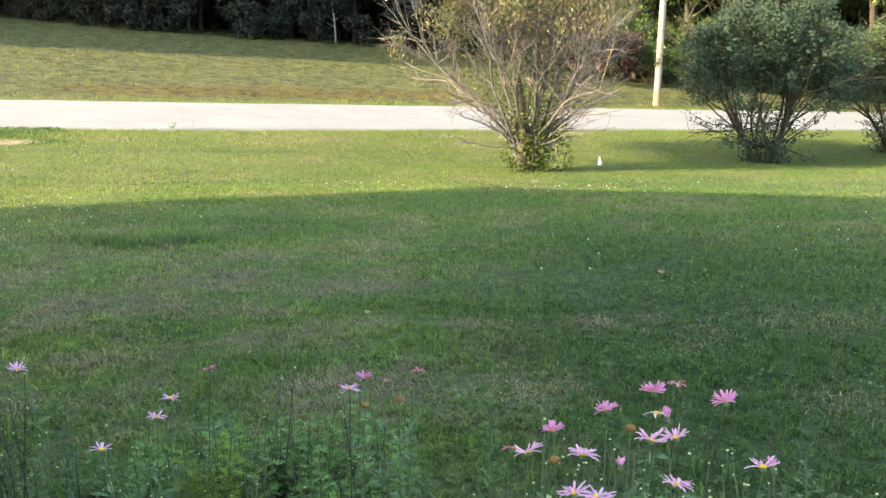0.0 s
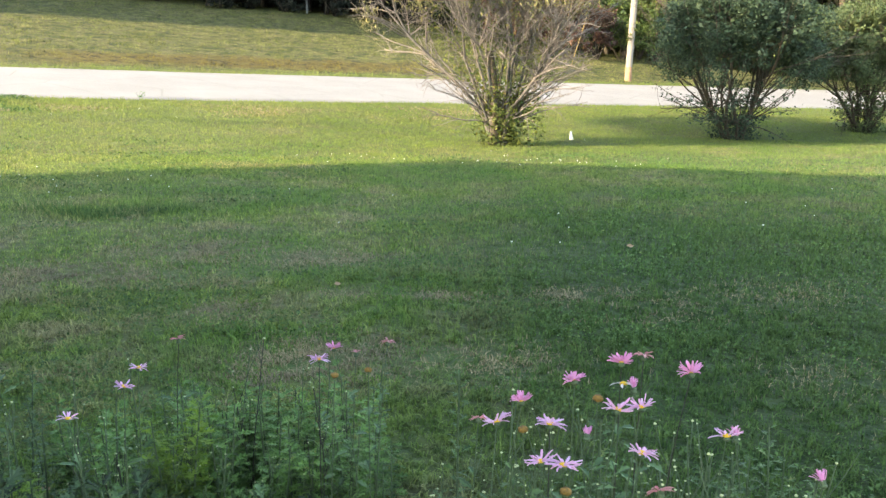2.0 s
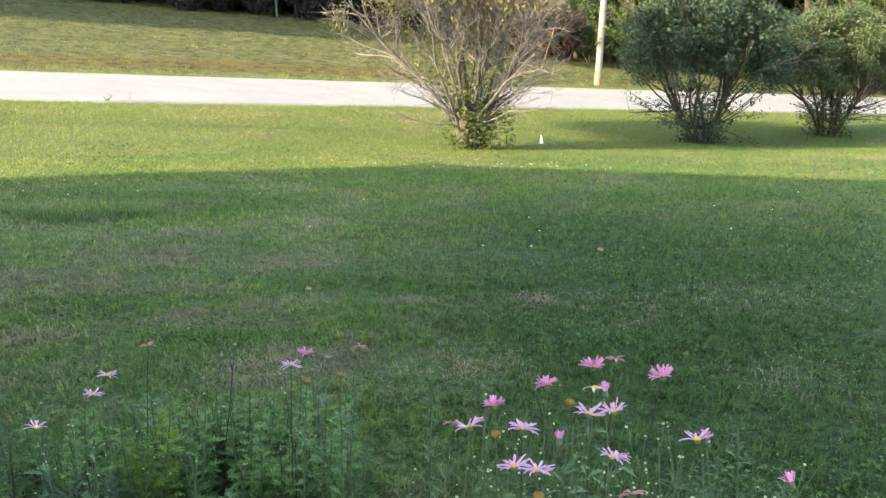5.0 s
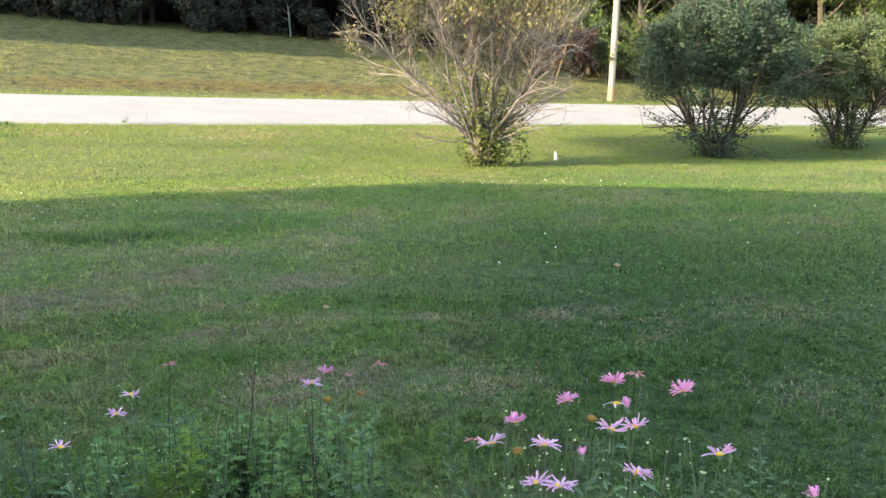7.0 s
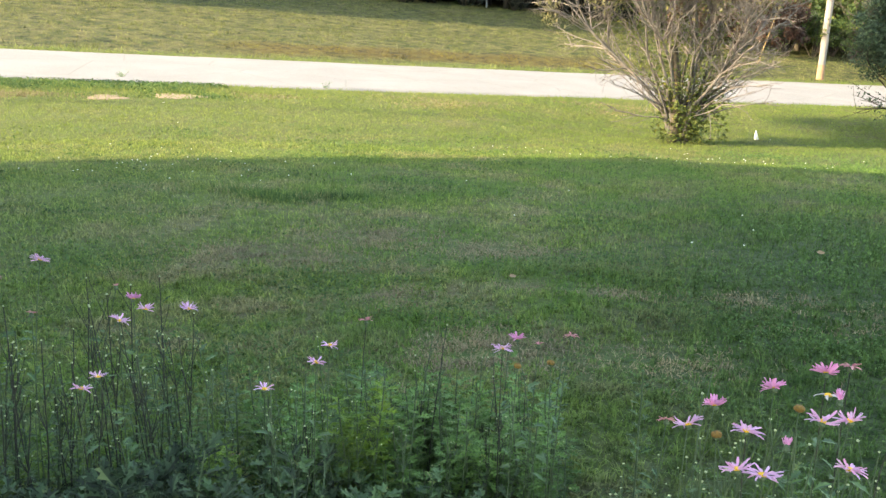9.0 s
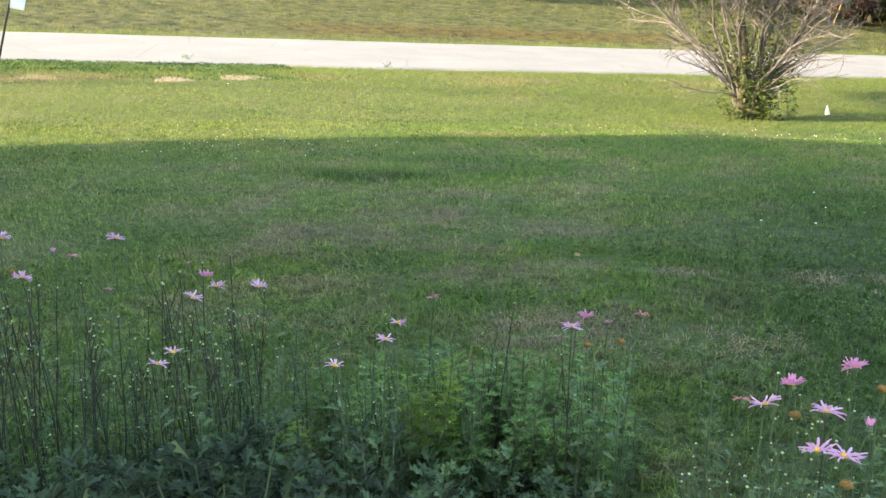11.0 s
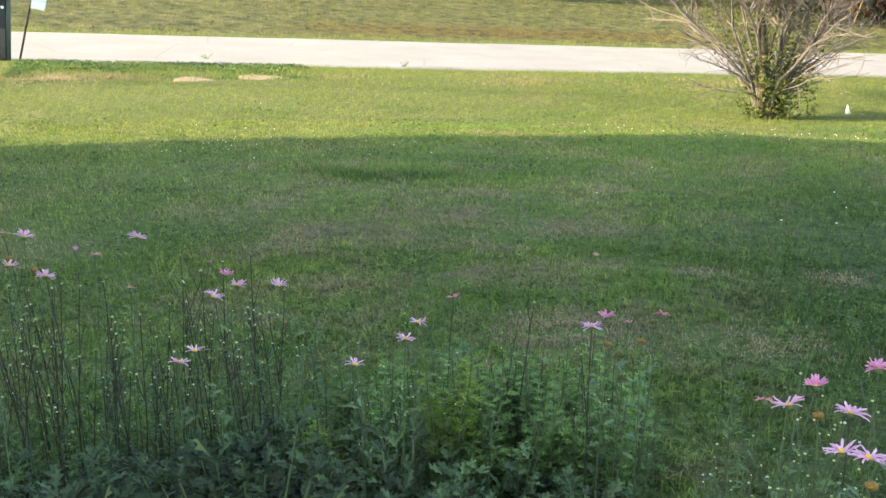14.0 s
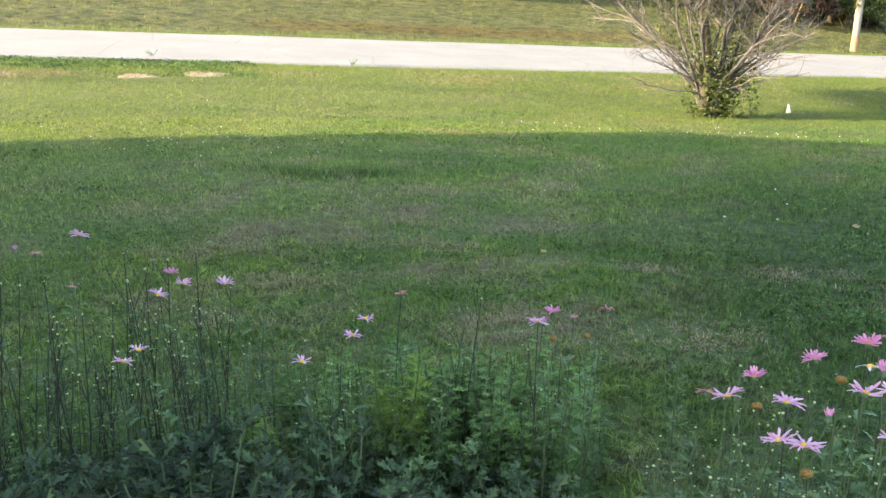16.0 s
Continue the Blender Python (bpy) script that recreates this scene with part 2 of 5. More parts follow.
BIRCH = mottled("pale_birch_bark", (0.14, 0.14, 0.14), (0.30, 0.30, 0.30), 6, 0.8, stretch=(1, 1, 3))
GOLDLEAF = leaf_material("yellowing_leaves", (0.095, 0.100, 0.048), (0.240, 0.215, 0.110), (0.33, 0.24, 0.12))
SHRUBLEAF = leaf_material("shoot_leaves", (0.035, 0.062, 0.018), (0.10, 0.12, 0.030), (0.22, 0.19, 0.04))
BUSHLEAF = leaf_material("lilac_leaves", (0.013, 0.030, 0.020), (0.046, 0.080, 0.050), (0.10, 0.13, 0.07), 0.25, 0.7, 1.1)
# paler than the first bush's leaves: the second bush's sunlight is in this colour
OLIVELEAF = leaf_material("sunlit_olive_leaves", (0.032, 0.056, 0.025), (0.095, 0.130, 0.060), (0.17, 0.19, 0.08), 0.35, 0.7, 1.1)
WOODLEAF = leaf_material("woodland_leaves", (0.025, 0.052, 0.018), (0.080, 0.120, 0.036), (0.15, 0.18, 0.05), patch=0.35)
# needles near black: the wood's shade is put into their colour
SHADESPRUCE = leaf_material("spruce_needles_with_shade", (0.004, 0.007, 0.006), (0.009, 0.014, 0.011), None, 0.1, 0.8, 0.35)
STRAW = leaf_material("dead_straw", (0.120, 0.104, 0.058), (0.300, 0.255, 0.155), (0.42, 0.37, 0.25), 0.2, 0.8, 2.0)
# bark coloured darker still, carrying the same shade of the wood
SHADEBARK = mottled("shaded_spruce_bark", (0.008, 0.007, 0.006), (0.022, 0.018, 0.015), 8, 0.95)
CLOVERLEAF = leaf_material("clover_leaves", (0.030, 0.074, 0.022), (0.088, 0.160, 0.046), (0.15, 0.19, 0.06), 0.25, 0.65, 2.0)
REDLEAF = leaf_material("dusky_red_leaves", (0.045, 0.026, 0.022), (0.115, 0.060, 0.050), (0.16, 0.12, 0.05))
MUMLEAF = leaf_material("grey_green_mum_leaves", (0.024, 0.058, 0.022), (0.082, 0.148, 0.058), (0.16, 0.19, 0.07), 0.2, 0.5, 6.0)
MOUNDLEAF = leaf_material("dark_mum_leaves", (0.004, 0.010, 0.005), (0.039, 0.073, 0.036), (0.09, 0.12, 0.05), 0.10, 0.8, 7.0)
DRYBLADE = leaf_material("brown_dry_blades", (0.125, 0.100, 0.062), (0.275, 0.220, 0.145), (0.34, 0.28, 0.19), 0.2, 0.8, 2.0)
FRESHLEAF = leaf_material("fresh_green_leaves", (0.058, 0.135, 0.036), (0.130, 0.245, 0.070), (0.24, 0.25, 0.08), 0.3, 0.55, 6.0)
LIMELEAF = leaf_material("lime_green_leaves", (0.080, 0.160, 0.024), (0.165, 0.265, 0.044), (0.22, 0.27, 0.06), 0.35, 0.55, 6.0)
STEM = mottled("dark_stem", (0.008, 0.008, 0.006), (0.022, 0.022, 0.014), 40, 0.7)
GREENSTEM = mottled("green_stem", (0.030, 0.055, 0.024), (0.062, 0.095, 0.044), 40, 0.6)
PETAL = petal_material("pink_petal", (0.66, 0.23, 0.44), (0.71, 0.34, 0.59))
LILAC = petal_material("lilac_petal", (0.74, 0.36, 0.60), (0.72, 0.47, 0.71))
FADED = petal_material("faded_petal", (0.56, 0.18, 0.24), (0.60, 0.30, 0.30))
WHITEPETAL = petal_material("pale_petal", (0.48, 0.42, 0.44), (0.62, 0.55, 0.58))
DISC = mottled("yellow_disc", (0.55, 0.26, 0.02), (0.85, 0.55, 0.04), 300, 0.7, relief=0.8, distance=0.002)
SPENT = mottled("spent_disc", (0.045, 0.026, 0.008), (0.230, 0.125, 0.016), 220, 0.8, relief=0.8, distance=0.002)
BUD = mottled("pale_bud", (0.24, 0.29, 0.13), (0.46, 0.50, 0.29), 200, 0.6)
CLOVER = mottled("clover_blossom", (0.55, 0.55, 0.50), (0.80, 0.80, 0.74), 200, 0.7)
SOIL = mottled("dark_soil", (0.012, 0.009, 0.007), (0.045, 0.034, 0.026), 30, 0.95, relief=1.0, distance=0.03)
SAND = mottled("bare_sandy_soil", (0.17, 0.115, 0.078), (0.30, 0.215, 0.15), 9, 0.95, relief=0.6)
POLE = mottled("weathered_pole_wood", (0.135, 0.118, 0.108), (0.24, 0.215, 0.20), 6, 0.85, relief=0.5, stretch=(6, 6, 0.3))
POLEBASE = mottled("rusty_pole_foot", (0.20, 0.115, 0.07), (0.32, 0.19, 0.12), 8, 0.85)
POST = mottled("dark_green_plastic", (0.010, 0.026, 0.026), (0.018, 0.042, 0.040), 12, 0.45, relief=0.1)
BLACK = mottled("black_recess", (0.006, 0.007, 0.008), (0.014, 0.015, 0.016), 12, 0.5, relief=0.1)
DOOR = mottled("grey_mailbox_door", (0.20, 0.21, 0.22), (0.30, 0.31, 0.32), 14, 0.4, relief=0.1)
PLATE = mottled("pale_blue_reflector", (0.50, 0.53, 0.58), (0.68, 0.70, 0.75), 9, 0.3, relief=0.05)
ROD = mottled("dark_iron_rod", (0.02, 0.018, 0.016), (0.05, 0.04, 0.035), 30, 0.6, 0.5)
GUARD = mottled("yellow_guard", (0.21, 0.145, 0.05), (0.29, 0.20, 0.07), 10, 0.5, relief=0.1)
WHITE = mottled("white_plastic", (0.70, 0.70, 0.66), (0.82, 0.82, 0.80), 20, 0.5, relief=0.1)
SIDING = mottled("pale_siding", (0.45, 0.46, 0.46), (0.58, 0.58, 0.57), 5, 0.7, relief=0.1)
SHINGLE = mottled("grey_shingle", (0.06, 0.06, 0.06), (0.14, 0.13, 0.13), 9, 0.9)


# ---- mesh helpers ----
def mesh(name, verts, faces, mat, sharp=False):
    """A mesh from an array of corners and an array (or list of arrays) of faces."""
    me = bpy.data.meshes.new(name)
    groups = faces if isinstance(faces, list) else [faces]
    groups = [np.asarray(g, dtype=np.int32) for g in groups if len(g)]
    verts = np.asarray(verts, dtype=np.float32)
    loops = np.concatenate([g.ravel() for g in groups])
    sizes = np.concatenate([np.full(len(g), g.shape[1], dtype=np.int32) for g in groups])
    me.vertices.add(len(verts))
    me.vertices.foreach_set("co", verts.ravel())
    me.loops.add(len(loops))
    me.loops.foreach_set("vertex_index", loops)
    me.polygons.add(len(sizes))
    me.polygons.foreach_set("loop_start", np.concatenate([[0], np.cumsum(sizes)[:-1]]).astype(np.int32))
    me.update(calc_edges=True)
    me.validate()
    if not sharp:
        me.polygons.foreach_set("use_smooth", np.ones(len(me.polygons), dtype=bool))
    me.materials.append(mat)
    return me


def thing(name, x, y, z, label, category, group="", turn=0.0):
    ob = new(name)
    ob.empty_display_size = 0.1
    ob.matrix_world = pose(x, y, z, 0, 0, turn)
    return tagged(ob, label, category, group)


def part(name, data, parent, label="", m=None):
    ob = new(name, data)
    ob.parent = parent
    if m is not None:
        ob.matrix_basis = m
    if label:
        ob["label"] = label
    return ob


def from_bm(name, bm, mat, smooth_faces=True):
    me = bpy.data.meshes.new(name)
    bm.to_mesh(me)
    bm.free()
    for p in me.polygons:
        p.use_smooth = smooth_faces
    me.materials.append(mat)
    return me


def tubes(lines, sides=5):
    """Tapered tubes round polylines of (point, radius); returns corners and quads."""
    V, F, base = [], [], 0
    ang = np.linspace(0, 2 * np.pi, sides, endpoint=False)
    for pts, rad in lines:
        pts = np.asarray(pts, float)
        k = len(pts)
        d = np.gradient(pts, axis=0)
        d /= np.linalg.norm(d, axis=1)[:, None] + 1e-9
        ref = np.where(np.abs(d[:, 2:3]) > 0.9, [[1.0, 0, 0]], [[0, 0, 1.0]])
        a = np.cross(d, ref)
        a /= np.linalg.norm(a, axis=1)[:, None] + 1e-9
        c = np.cross(d, a)
        r = np.asarray(rad, float)[:, None, None]
        ring = pts[:, None, :] + r * (a[:, None, :] * np.cos(ang)[None, :, None] + c[:, None, :] * np.sin(ang)[None, :, None])
        V.append(ring.reshape(-1, 3))
        i = np.arange(k - 1)[:, None] * sides
        j = np.arange(sides)[None, :]
        n = (j + 1) % sides
        q = np.stack([i + j, i + n, i + sides + n, i + sides + j], -1).reshape(-1, 4) + base
        F.append(q)
        base += k * sides
    return np.concatenate(V), np.concatenate(F)


def box_bm(x0, x1, y0, y1, z0, z1, bevel=0.0, seg=2):
    bm = bmesh.new()
    bmesh.ops.create_cube(bm, size=1.0, matrix=Matrix.LocRotScale(((x0 + x1) / 2, (y0 + y1) / 2, (z0 + z1) / 2), None, (x1 - x0, y1 - y0, z1 - z0)))
    if bevel:
        bmesh.ops.bevel(bm, geom=bm.edges[:], offset=bevel, segments=seg, affect="EDGES", profile=0.5)
    return bm


def leaves(centres, size, rng, flat=0.5, slim=0.5, droop=0.3):
    """Pointed, folded leaves of four corners and two faces each, at the centres."""
    n = len(centres)
    size = np.broadcast_to(size, n) * rng.uniform(0.65, 1.3, n)
    az = rng.uniform(0, 2 * np.pi, n)
    el = rng.normal(-droop, 0.45, n)
    d = np.stack([np.cos(az) * np.cos(el), np.sin(az) * np.cos(el), np.sin(el)], 1)
    up = rng.normal(0, 1 - flat, (n, 3)) + np.array([0, 0, 1.0])
    s = np.cross(d, up)
    s /= np.linalg.norm(s, axis=1)[:, None] + 1e-9
    nrm = np.cross(s, d)
    L = (d * size[:, None]) * 0.5
    S = s * (size * slim * 0.5)[:, None]
    N = nrm * (size * 0.12)[:, None]
    v = np.stack([centres - L, centres + S + N - L * 0.1, centres + L, centres - S + N - L * 0.1], 1).reshape(-1, 3)
    b = np.arange(n)[:, None] * 4
    f = np.concatenate([b + [[0, 1, 2]], b + [[0, 2, 3]]], 1).reshape(-1, 3)
    return v, f


def leaves_facing(centres, normals, size, rng, slim=0.55, jitter=0.5):
    """Leaves that lie like shingles on the clump they belong to, tips drooping."""
    n = len(centres)
    size = np.broadcast_to(size, n) * rng.uniform(0.65, 1.3, n)
    nrm = normals + rng.normal(0, jitter, (n, 3))
    nrm /= np.linalg.norm(nrm, axis=1)[:, None] + 1e-9
    d = np.cross(nrm, np.cross(rng.normal(0, 0.8, (n, 3)) + np.array([0, 0, -0.7]), nrm))
    d /= np.linalg.norm(d, axis=1)[:, None] + 1e-9
    side = np.cross(nrm, d)
    L = d * (size * 0.5)[:, None]
    S = side * (size * slim * 0.5)[:, None]
    N = nrm * (size * 0.10)[:, None]
    v = np.stack([centres - L, centres + S - N - L * 0.1, centres + L - N, centres - S - N - L * 0.1], 1).reshape(-1, 3)
    b = np.arange(n)[:, None] * 4
    f = np.concatenate([b + [[0, 1, 2]], b + [[0, 2, 3]]], 1).reshape(-1, 3)
    return v, f


# ---- ground, road, grass ----
def axis_steps(lo, hi, fine_lo, fine_hi, step, grow=1.16):
    mid = list(np.arange(fine_lo, fine_hi + 1e-6, step))
    out, s = [], step
    p = fine_hi
    while p < hi:
        s *= grow
        p += s
        out.append(p)
    low, s, p = [], step, fine_lo
    while p > lo:
        s *= grow
        p -= s
        low.append(p)
    return np.array(low[::-1] + mid + out)


def build_ground():
    xs = axis_steps(-900, 900, -16, 14, 0.20)
    ys = axis_steps(-500, 1500, 0, 36, 0.20)
    X, Y = np.meshgrid(xs, ys)
    Z = height(X, Y)
    lumps = 0.003 * np.sin(X * 1.9 + 0.7 * np.sin(Y * 1.3)) * np.sin(Y * 2.3 + 0.9 * np.sin(X * 1.1)) + 0.004 * np.sin(X * 4.7 + Y * 2.1) * np.sin(Y * 5.3 - X * 1.7)
    v = -beyond(X, Y)
    Z = Z + lumps * smooth(np.where(v > 0, v, -v - 6) / 1.2)
    Z = np.where((v < -verge_shift(X, Y)) & (v > -6.0), Z - 0.12, Z)
    nx, ny = len(xs), len(ys)
    i = np.arange(ny - 1)[:, None] * nx + np.arange(nx - 1)[None, :]
    F = np.stack([i, i + 1, i + nx + 1, i + nx], -1).reshape(-1, 4)
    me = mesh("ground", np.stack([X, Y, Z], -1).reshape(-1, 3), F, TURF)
    tagged(new("ground", me), "mown lawn and rough sloping field of patchy green and dry grass", "ground", kind="structure")


def build_road():
    rng = np.random.default_rng(4)
    q = np.concatenate([np.arange(-70, -14, 3.0), np.arange(-14, 50, 0.35), np.arange(50, 140, 3.0)])
    cross = np.array([-0.10, 0.0, 0.4, 2.0, 3.0, 4.2, 5.6, 6.0, 6.1])
    rag = np.stack([np.interp(q, np.arange(-72, 142, 1.1), rng.normal(0, 0.07, len(np.arange(-72, 142, 1.1)))) for _ in range(2)])
    V = np.zeros((len(q), len(cross), 3))
    for k, c in enumerate(cross):
        off = c + (rag[0] + 0.34 * smooth((9.0 - q) / 8.0) if c < 1 else rag[1] if c > 5 else 0)
        V[:, k, 0] = AX + q * EX - off * EY
        V[:, k, 1] = AY + q * EY + off * EX
        edge = 0.34 - 0.0494 * np.clip(q, -15, 45)
        V[:, k, 2] = edge + 0.23 * c / 6 + 0.012 + 0.03 * math.sin(math.pi * min(max(c / 6, 0), 1))
    V[:, 0, 2] -= 0.2
    V[:, -1, 2] -= 0.2
    n = len(cross)
    i = np.arange(len(q) - 1)[:, None] * n + np.arange(n - 1)[None, :]
    F = np.stack([i, i + n, i + n + 1, i + 1], -1).reshape(-1, 4)
    tagged(new("road", mesh("road", V.reshape(-1, 3), F, ROAD)), "sun-bleached pale asphalt country road with ragged edges", "road", kind="structure")


def scatter(rng, n, r0, r1, a0, a1, power=1.0):
    u = rng.uniform(0, 1, n) ** power
    r = np.sqrt(r0 * r0 + u * (r1 * r1 - r0 * r0))
    a = np.radians(rng.uniform(a0, a1, n))
    return r * np.sin(a), r * np.cos(a)


def blades(x, y, length, width, rng, bend=0.5):
    n = len(x)
    z = height(x, y) - 0.008
    a = rng.uniform(0, 2 * np.pi, n)
    lean = rng.uniform(0.1, 1.0, n) * bend
    h = length * rng.uniform(0.45, 1.35, n)
    w = width * rng.uniform(0.7, 1.3, n)
    dx, dy = np.cos(a), np.sin(a)
    base = np.stack([x, y, z], 1)
    side = np.stack([-dy, dx, 0 * x], 1) * (w * 0.5)[:, None]
    mid = base + np.stack([dx * h * lean * 0.3, dy * h * lean * 0.3, h * 0.6], 1)
    tip = base + np.stack([dx * h * lean, dy * h * lean, h * (1.0 - 0.25 * lean)], 1)
    V = np.stack([base - side, base + side, mid + side * 0.8, mid - side * 0.8, tip], 1).reshape(-1, 3)
    b = np.arange(n)[:, None] * 5
    return V, b + [[0, 1, 2, 3]], b + [[3, 2, 4]]


def spikes(x, y, length, width, rng, bend=0.5):
    """Single-faced blades for the sward farther off."""
    n = len(x)
    a = rng.uniform(0, 2 * np.pi, n)
    h = length * rng.uniform(0.45, 1.35, n)
    lean = rng.uniform(0.1, 1.0, n) * bend
    base = np.stack([x, y, height(x, y) - 0.008], 1)
    side = np.stack([-np.sin(a), np.cos(a), 0 * x], 1) * (width * rng.uniform(0.35, 0.65, n))[:, None]
    tip = base + np.stack([np.cos(a) * h * lean, np.sin(a) * h * lean, h * (1.0 - 0.25 * lean)], 1)
    V = np.stack([base - side, base + side, tip], 1).reshape(-1, 3)
    return V, np.arange(n * 3).reshape(-1, 3)


# worn dry spots: place, half widths, strength
WORN = [(-0.63, 3.92, 0.34, 0.32, 1.2), (0.20, 3.98, 0.40, 0.20, 0.75), (-0.11, 4.98, 0.26, 0.10, 1.0), (-0.58, 4.98, 0.20, 0.12, 1.0), (-1.19, 4.62, 0.24, 0.20, 1.0), (-2.14, 5.30, 0.60, 0.26, 1.0),
        (-0.84, 5.80, 0.42, 0.20, 0.9), (-1.67, 5.96, 0.55, 0.30, 0.8), (0.71, 5.02, 0.28, 0.16, 0.9), (1.25, 4.86, 0.36, 0.18, 0.5), (1.78, 5.08, 0.55, 0.22, 0.45), (1.67, 3.89, 0.32, 0.20, 0.4), (1.02, 4.60, 0.30, 0.14, 0.45)]
# lusher spots: place, half widths
LUSH = [(-0.30, 5.36, 0.55, 0.15), (0.69, 7.37, 0.40, 0.20), (2.5, 6.7, 1.3, 0.7), (-0.95, 4.30, 0.28, 0.22), (0.9, 4.27, 0.5, 0.22), (1.73, 5.82, 0.7, 0.28), (-1.43, 7.74, 0.8, 0.2), (0.35, 4.55, 0.5, 0.2)]


def spots_at(x, y, spots):
    total = np.zeros(len(x))
    for wx, wy, sx, sy, *k in spots:
        total = np.maximum(total, (k[0] if k else 1.0) * np.exp(-((x - wx) / sx) ** 2 - ((y - wy) / sy) ** 2))
    return total


def build_grass():
    rng = np.random.default_rng(11)
    zones = [
        ("lawn_grass", 165000, 2.3, 5.5, -48, 34, 0.036, 0.0052, 1.5),
        ("lawn_grass", 290000, 5.5, 11.5, -48, 34, 0.038, 0.0095, 1.3),
        ("lawn_grass", 380000, 11.5, 25.0, -46, 34, 0.038, 0.013, 1.1),
        ("lawn_grass", 16000, 2.0, 18.0, 34, 312, 0.045, 0.020, 1.0),
        ("verge_grass", 90000, 15.0, 29.0, -46, 34, 0.050, 0.016, 1.0),
        ("field_grass", 250000, 22.0, 60.0, -44, 14, 0.055, 0.022, 1.1),
    ]
    for k, (name, n, r0, r1, a0, a1, length, width, bend) in enumerate(zones):
        x, y = scatter(rng, n, r0, r1, a0, a1)
        if k == 0:
            # blades gather in little tufts
            t = rng.integers(0, n // 9, n)
            x, y = x[t] + rng.normal(0, 0.013, n), y[t] + rng.normal(0, 0.013, n)
        v = -beyond(x, y)
        keep = (v > 0.05 - verge_shift(x, y)) if name != "field_grass" else (v < -6.05)
        keep &= ~((np.abs(x + 0.9) < 2.0) & (y > 0.7) & (np.hypot(x, y) < 2.5))
        keep &= (x * LX + y * LY > -3.8) | (-x * LY + y * LX > 10.0)
        if name == "verge_grass":
            keep &= v < 4
        worn = spots_at(x, y, WORN)
        keep &= rng.uniform(0, 1, n) > 0.88 * worn
        tall = 1 - 0.35 * np.clip(worn, 0, 1) + 0.35 * spots_at(x, y, LUSH)
        # a tuft of longer dark grass on the brow, and unmown wisps along the road edge
        tall += 1.5 * np.exp(-(((x + 2.75) / 0.75) ** 2 + ((y - 7.35) / 0.22) ** 2))
        tall += 0.8 * np.exp(-(((x + 8.0) / 1.6) ** 2 + ((v - 1.2) / 0.7) ** 2)) + 0.5 * np.exp(-(v / 0.2) ** 2) + 0.4 * np.exp(-((v + 6.2) / 0.4) ** 2)
        clump = np.sin(x * 3.1 + 1.3 * np.sin(y * 2.7)) * np.sin(y * 3.7 + 1.1 * np.sin(x * 2.2))
        tuft = np.sin(x * 23 + 2.1 * np.sin(y * 17)) * np.sin(y * 27 + 1.9 * np.sin(x * 19))
        if name == "field_grass":
            tall *= 1 + 1.2 * (np.sin(x * 2.3 + 2 * np.sin(y * 1.1)) * np.sin(y * 1.9 + 2 * np.sin(x * 0.8)) > 0.55)
        tall *= (1 + 0.14 * clump + 0.30 * tuft) * rng.uniform(0.6, 1.3, n)
        x, y, tall = x[keep], y[keep], np.maximum(tall[keep], 0.2)
        if k == 0:
            V, Q, T = blades(x, y, length * tall, width, rng, bend)
            F = [Q, T]
        else:
            V, F = spikes(x, y, length * tall, width, rng, bend)
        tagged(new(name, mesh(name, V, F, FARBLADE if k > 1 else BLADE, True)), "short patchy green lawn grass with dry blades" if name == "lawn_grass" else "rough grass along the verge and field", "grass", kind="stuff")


def lawn_weeds():
    """Clover and plantain leaves low in the turf."""
    rng = np.random.default_rng(12)
    for n, r0, r1, size in ((70000, 2.4, 6.0, 0.017), (70000, 6.0, 13.0, 0.024)):
        x, y = scatter(rng, n, r0, r1, -48, 33)
        group = np.sin(x * 2.1 + 2.0 * np.sin(y * 1.4 + 0.6)) * np.sin(y * 2.6 + 1.7 * np.sin(x * 1.3)) + 1.1 * spots_at(x, y, LUSH) - 0.9 * spots_at(x, y, WORN) + rng.normal(0, 0.45, n)
        ok = group > 0.40
        x, y = x[ok], y[ok]
        c = np.stack([x, y, height(x, y) + rng.uniform(0.006, 0.042, len(x))], 1)
        v, f = leaves(c, size, rng, flat=0.35, slim=0.6, droop=-0.2)
        tagged(new("lawn_weeds", mesh("lawn_weeds", v, f, CLOVERLEAF, True)), "small clover and weed leaves among the lawn grass", "weeds", kind="stuff")


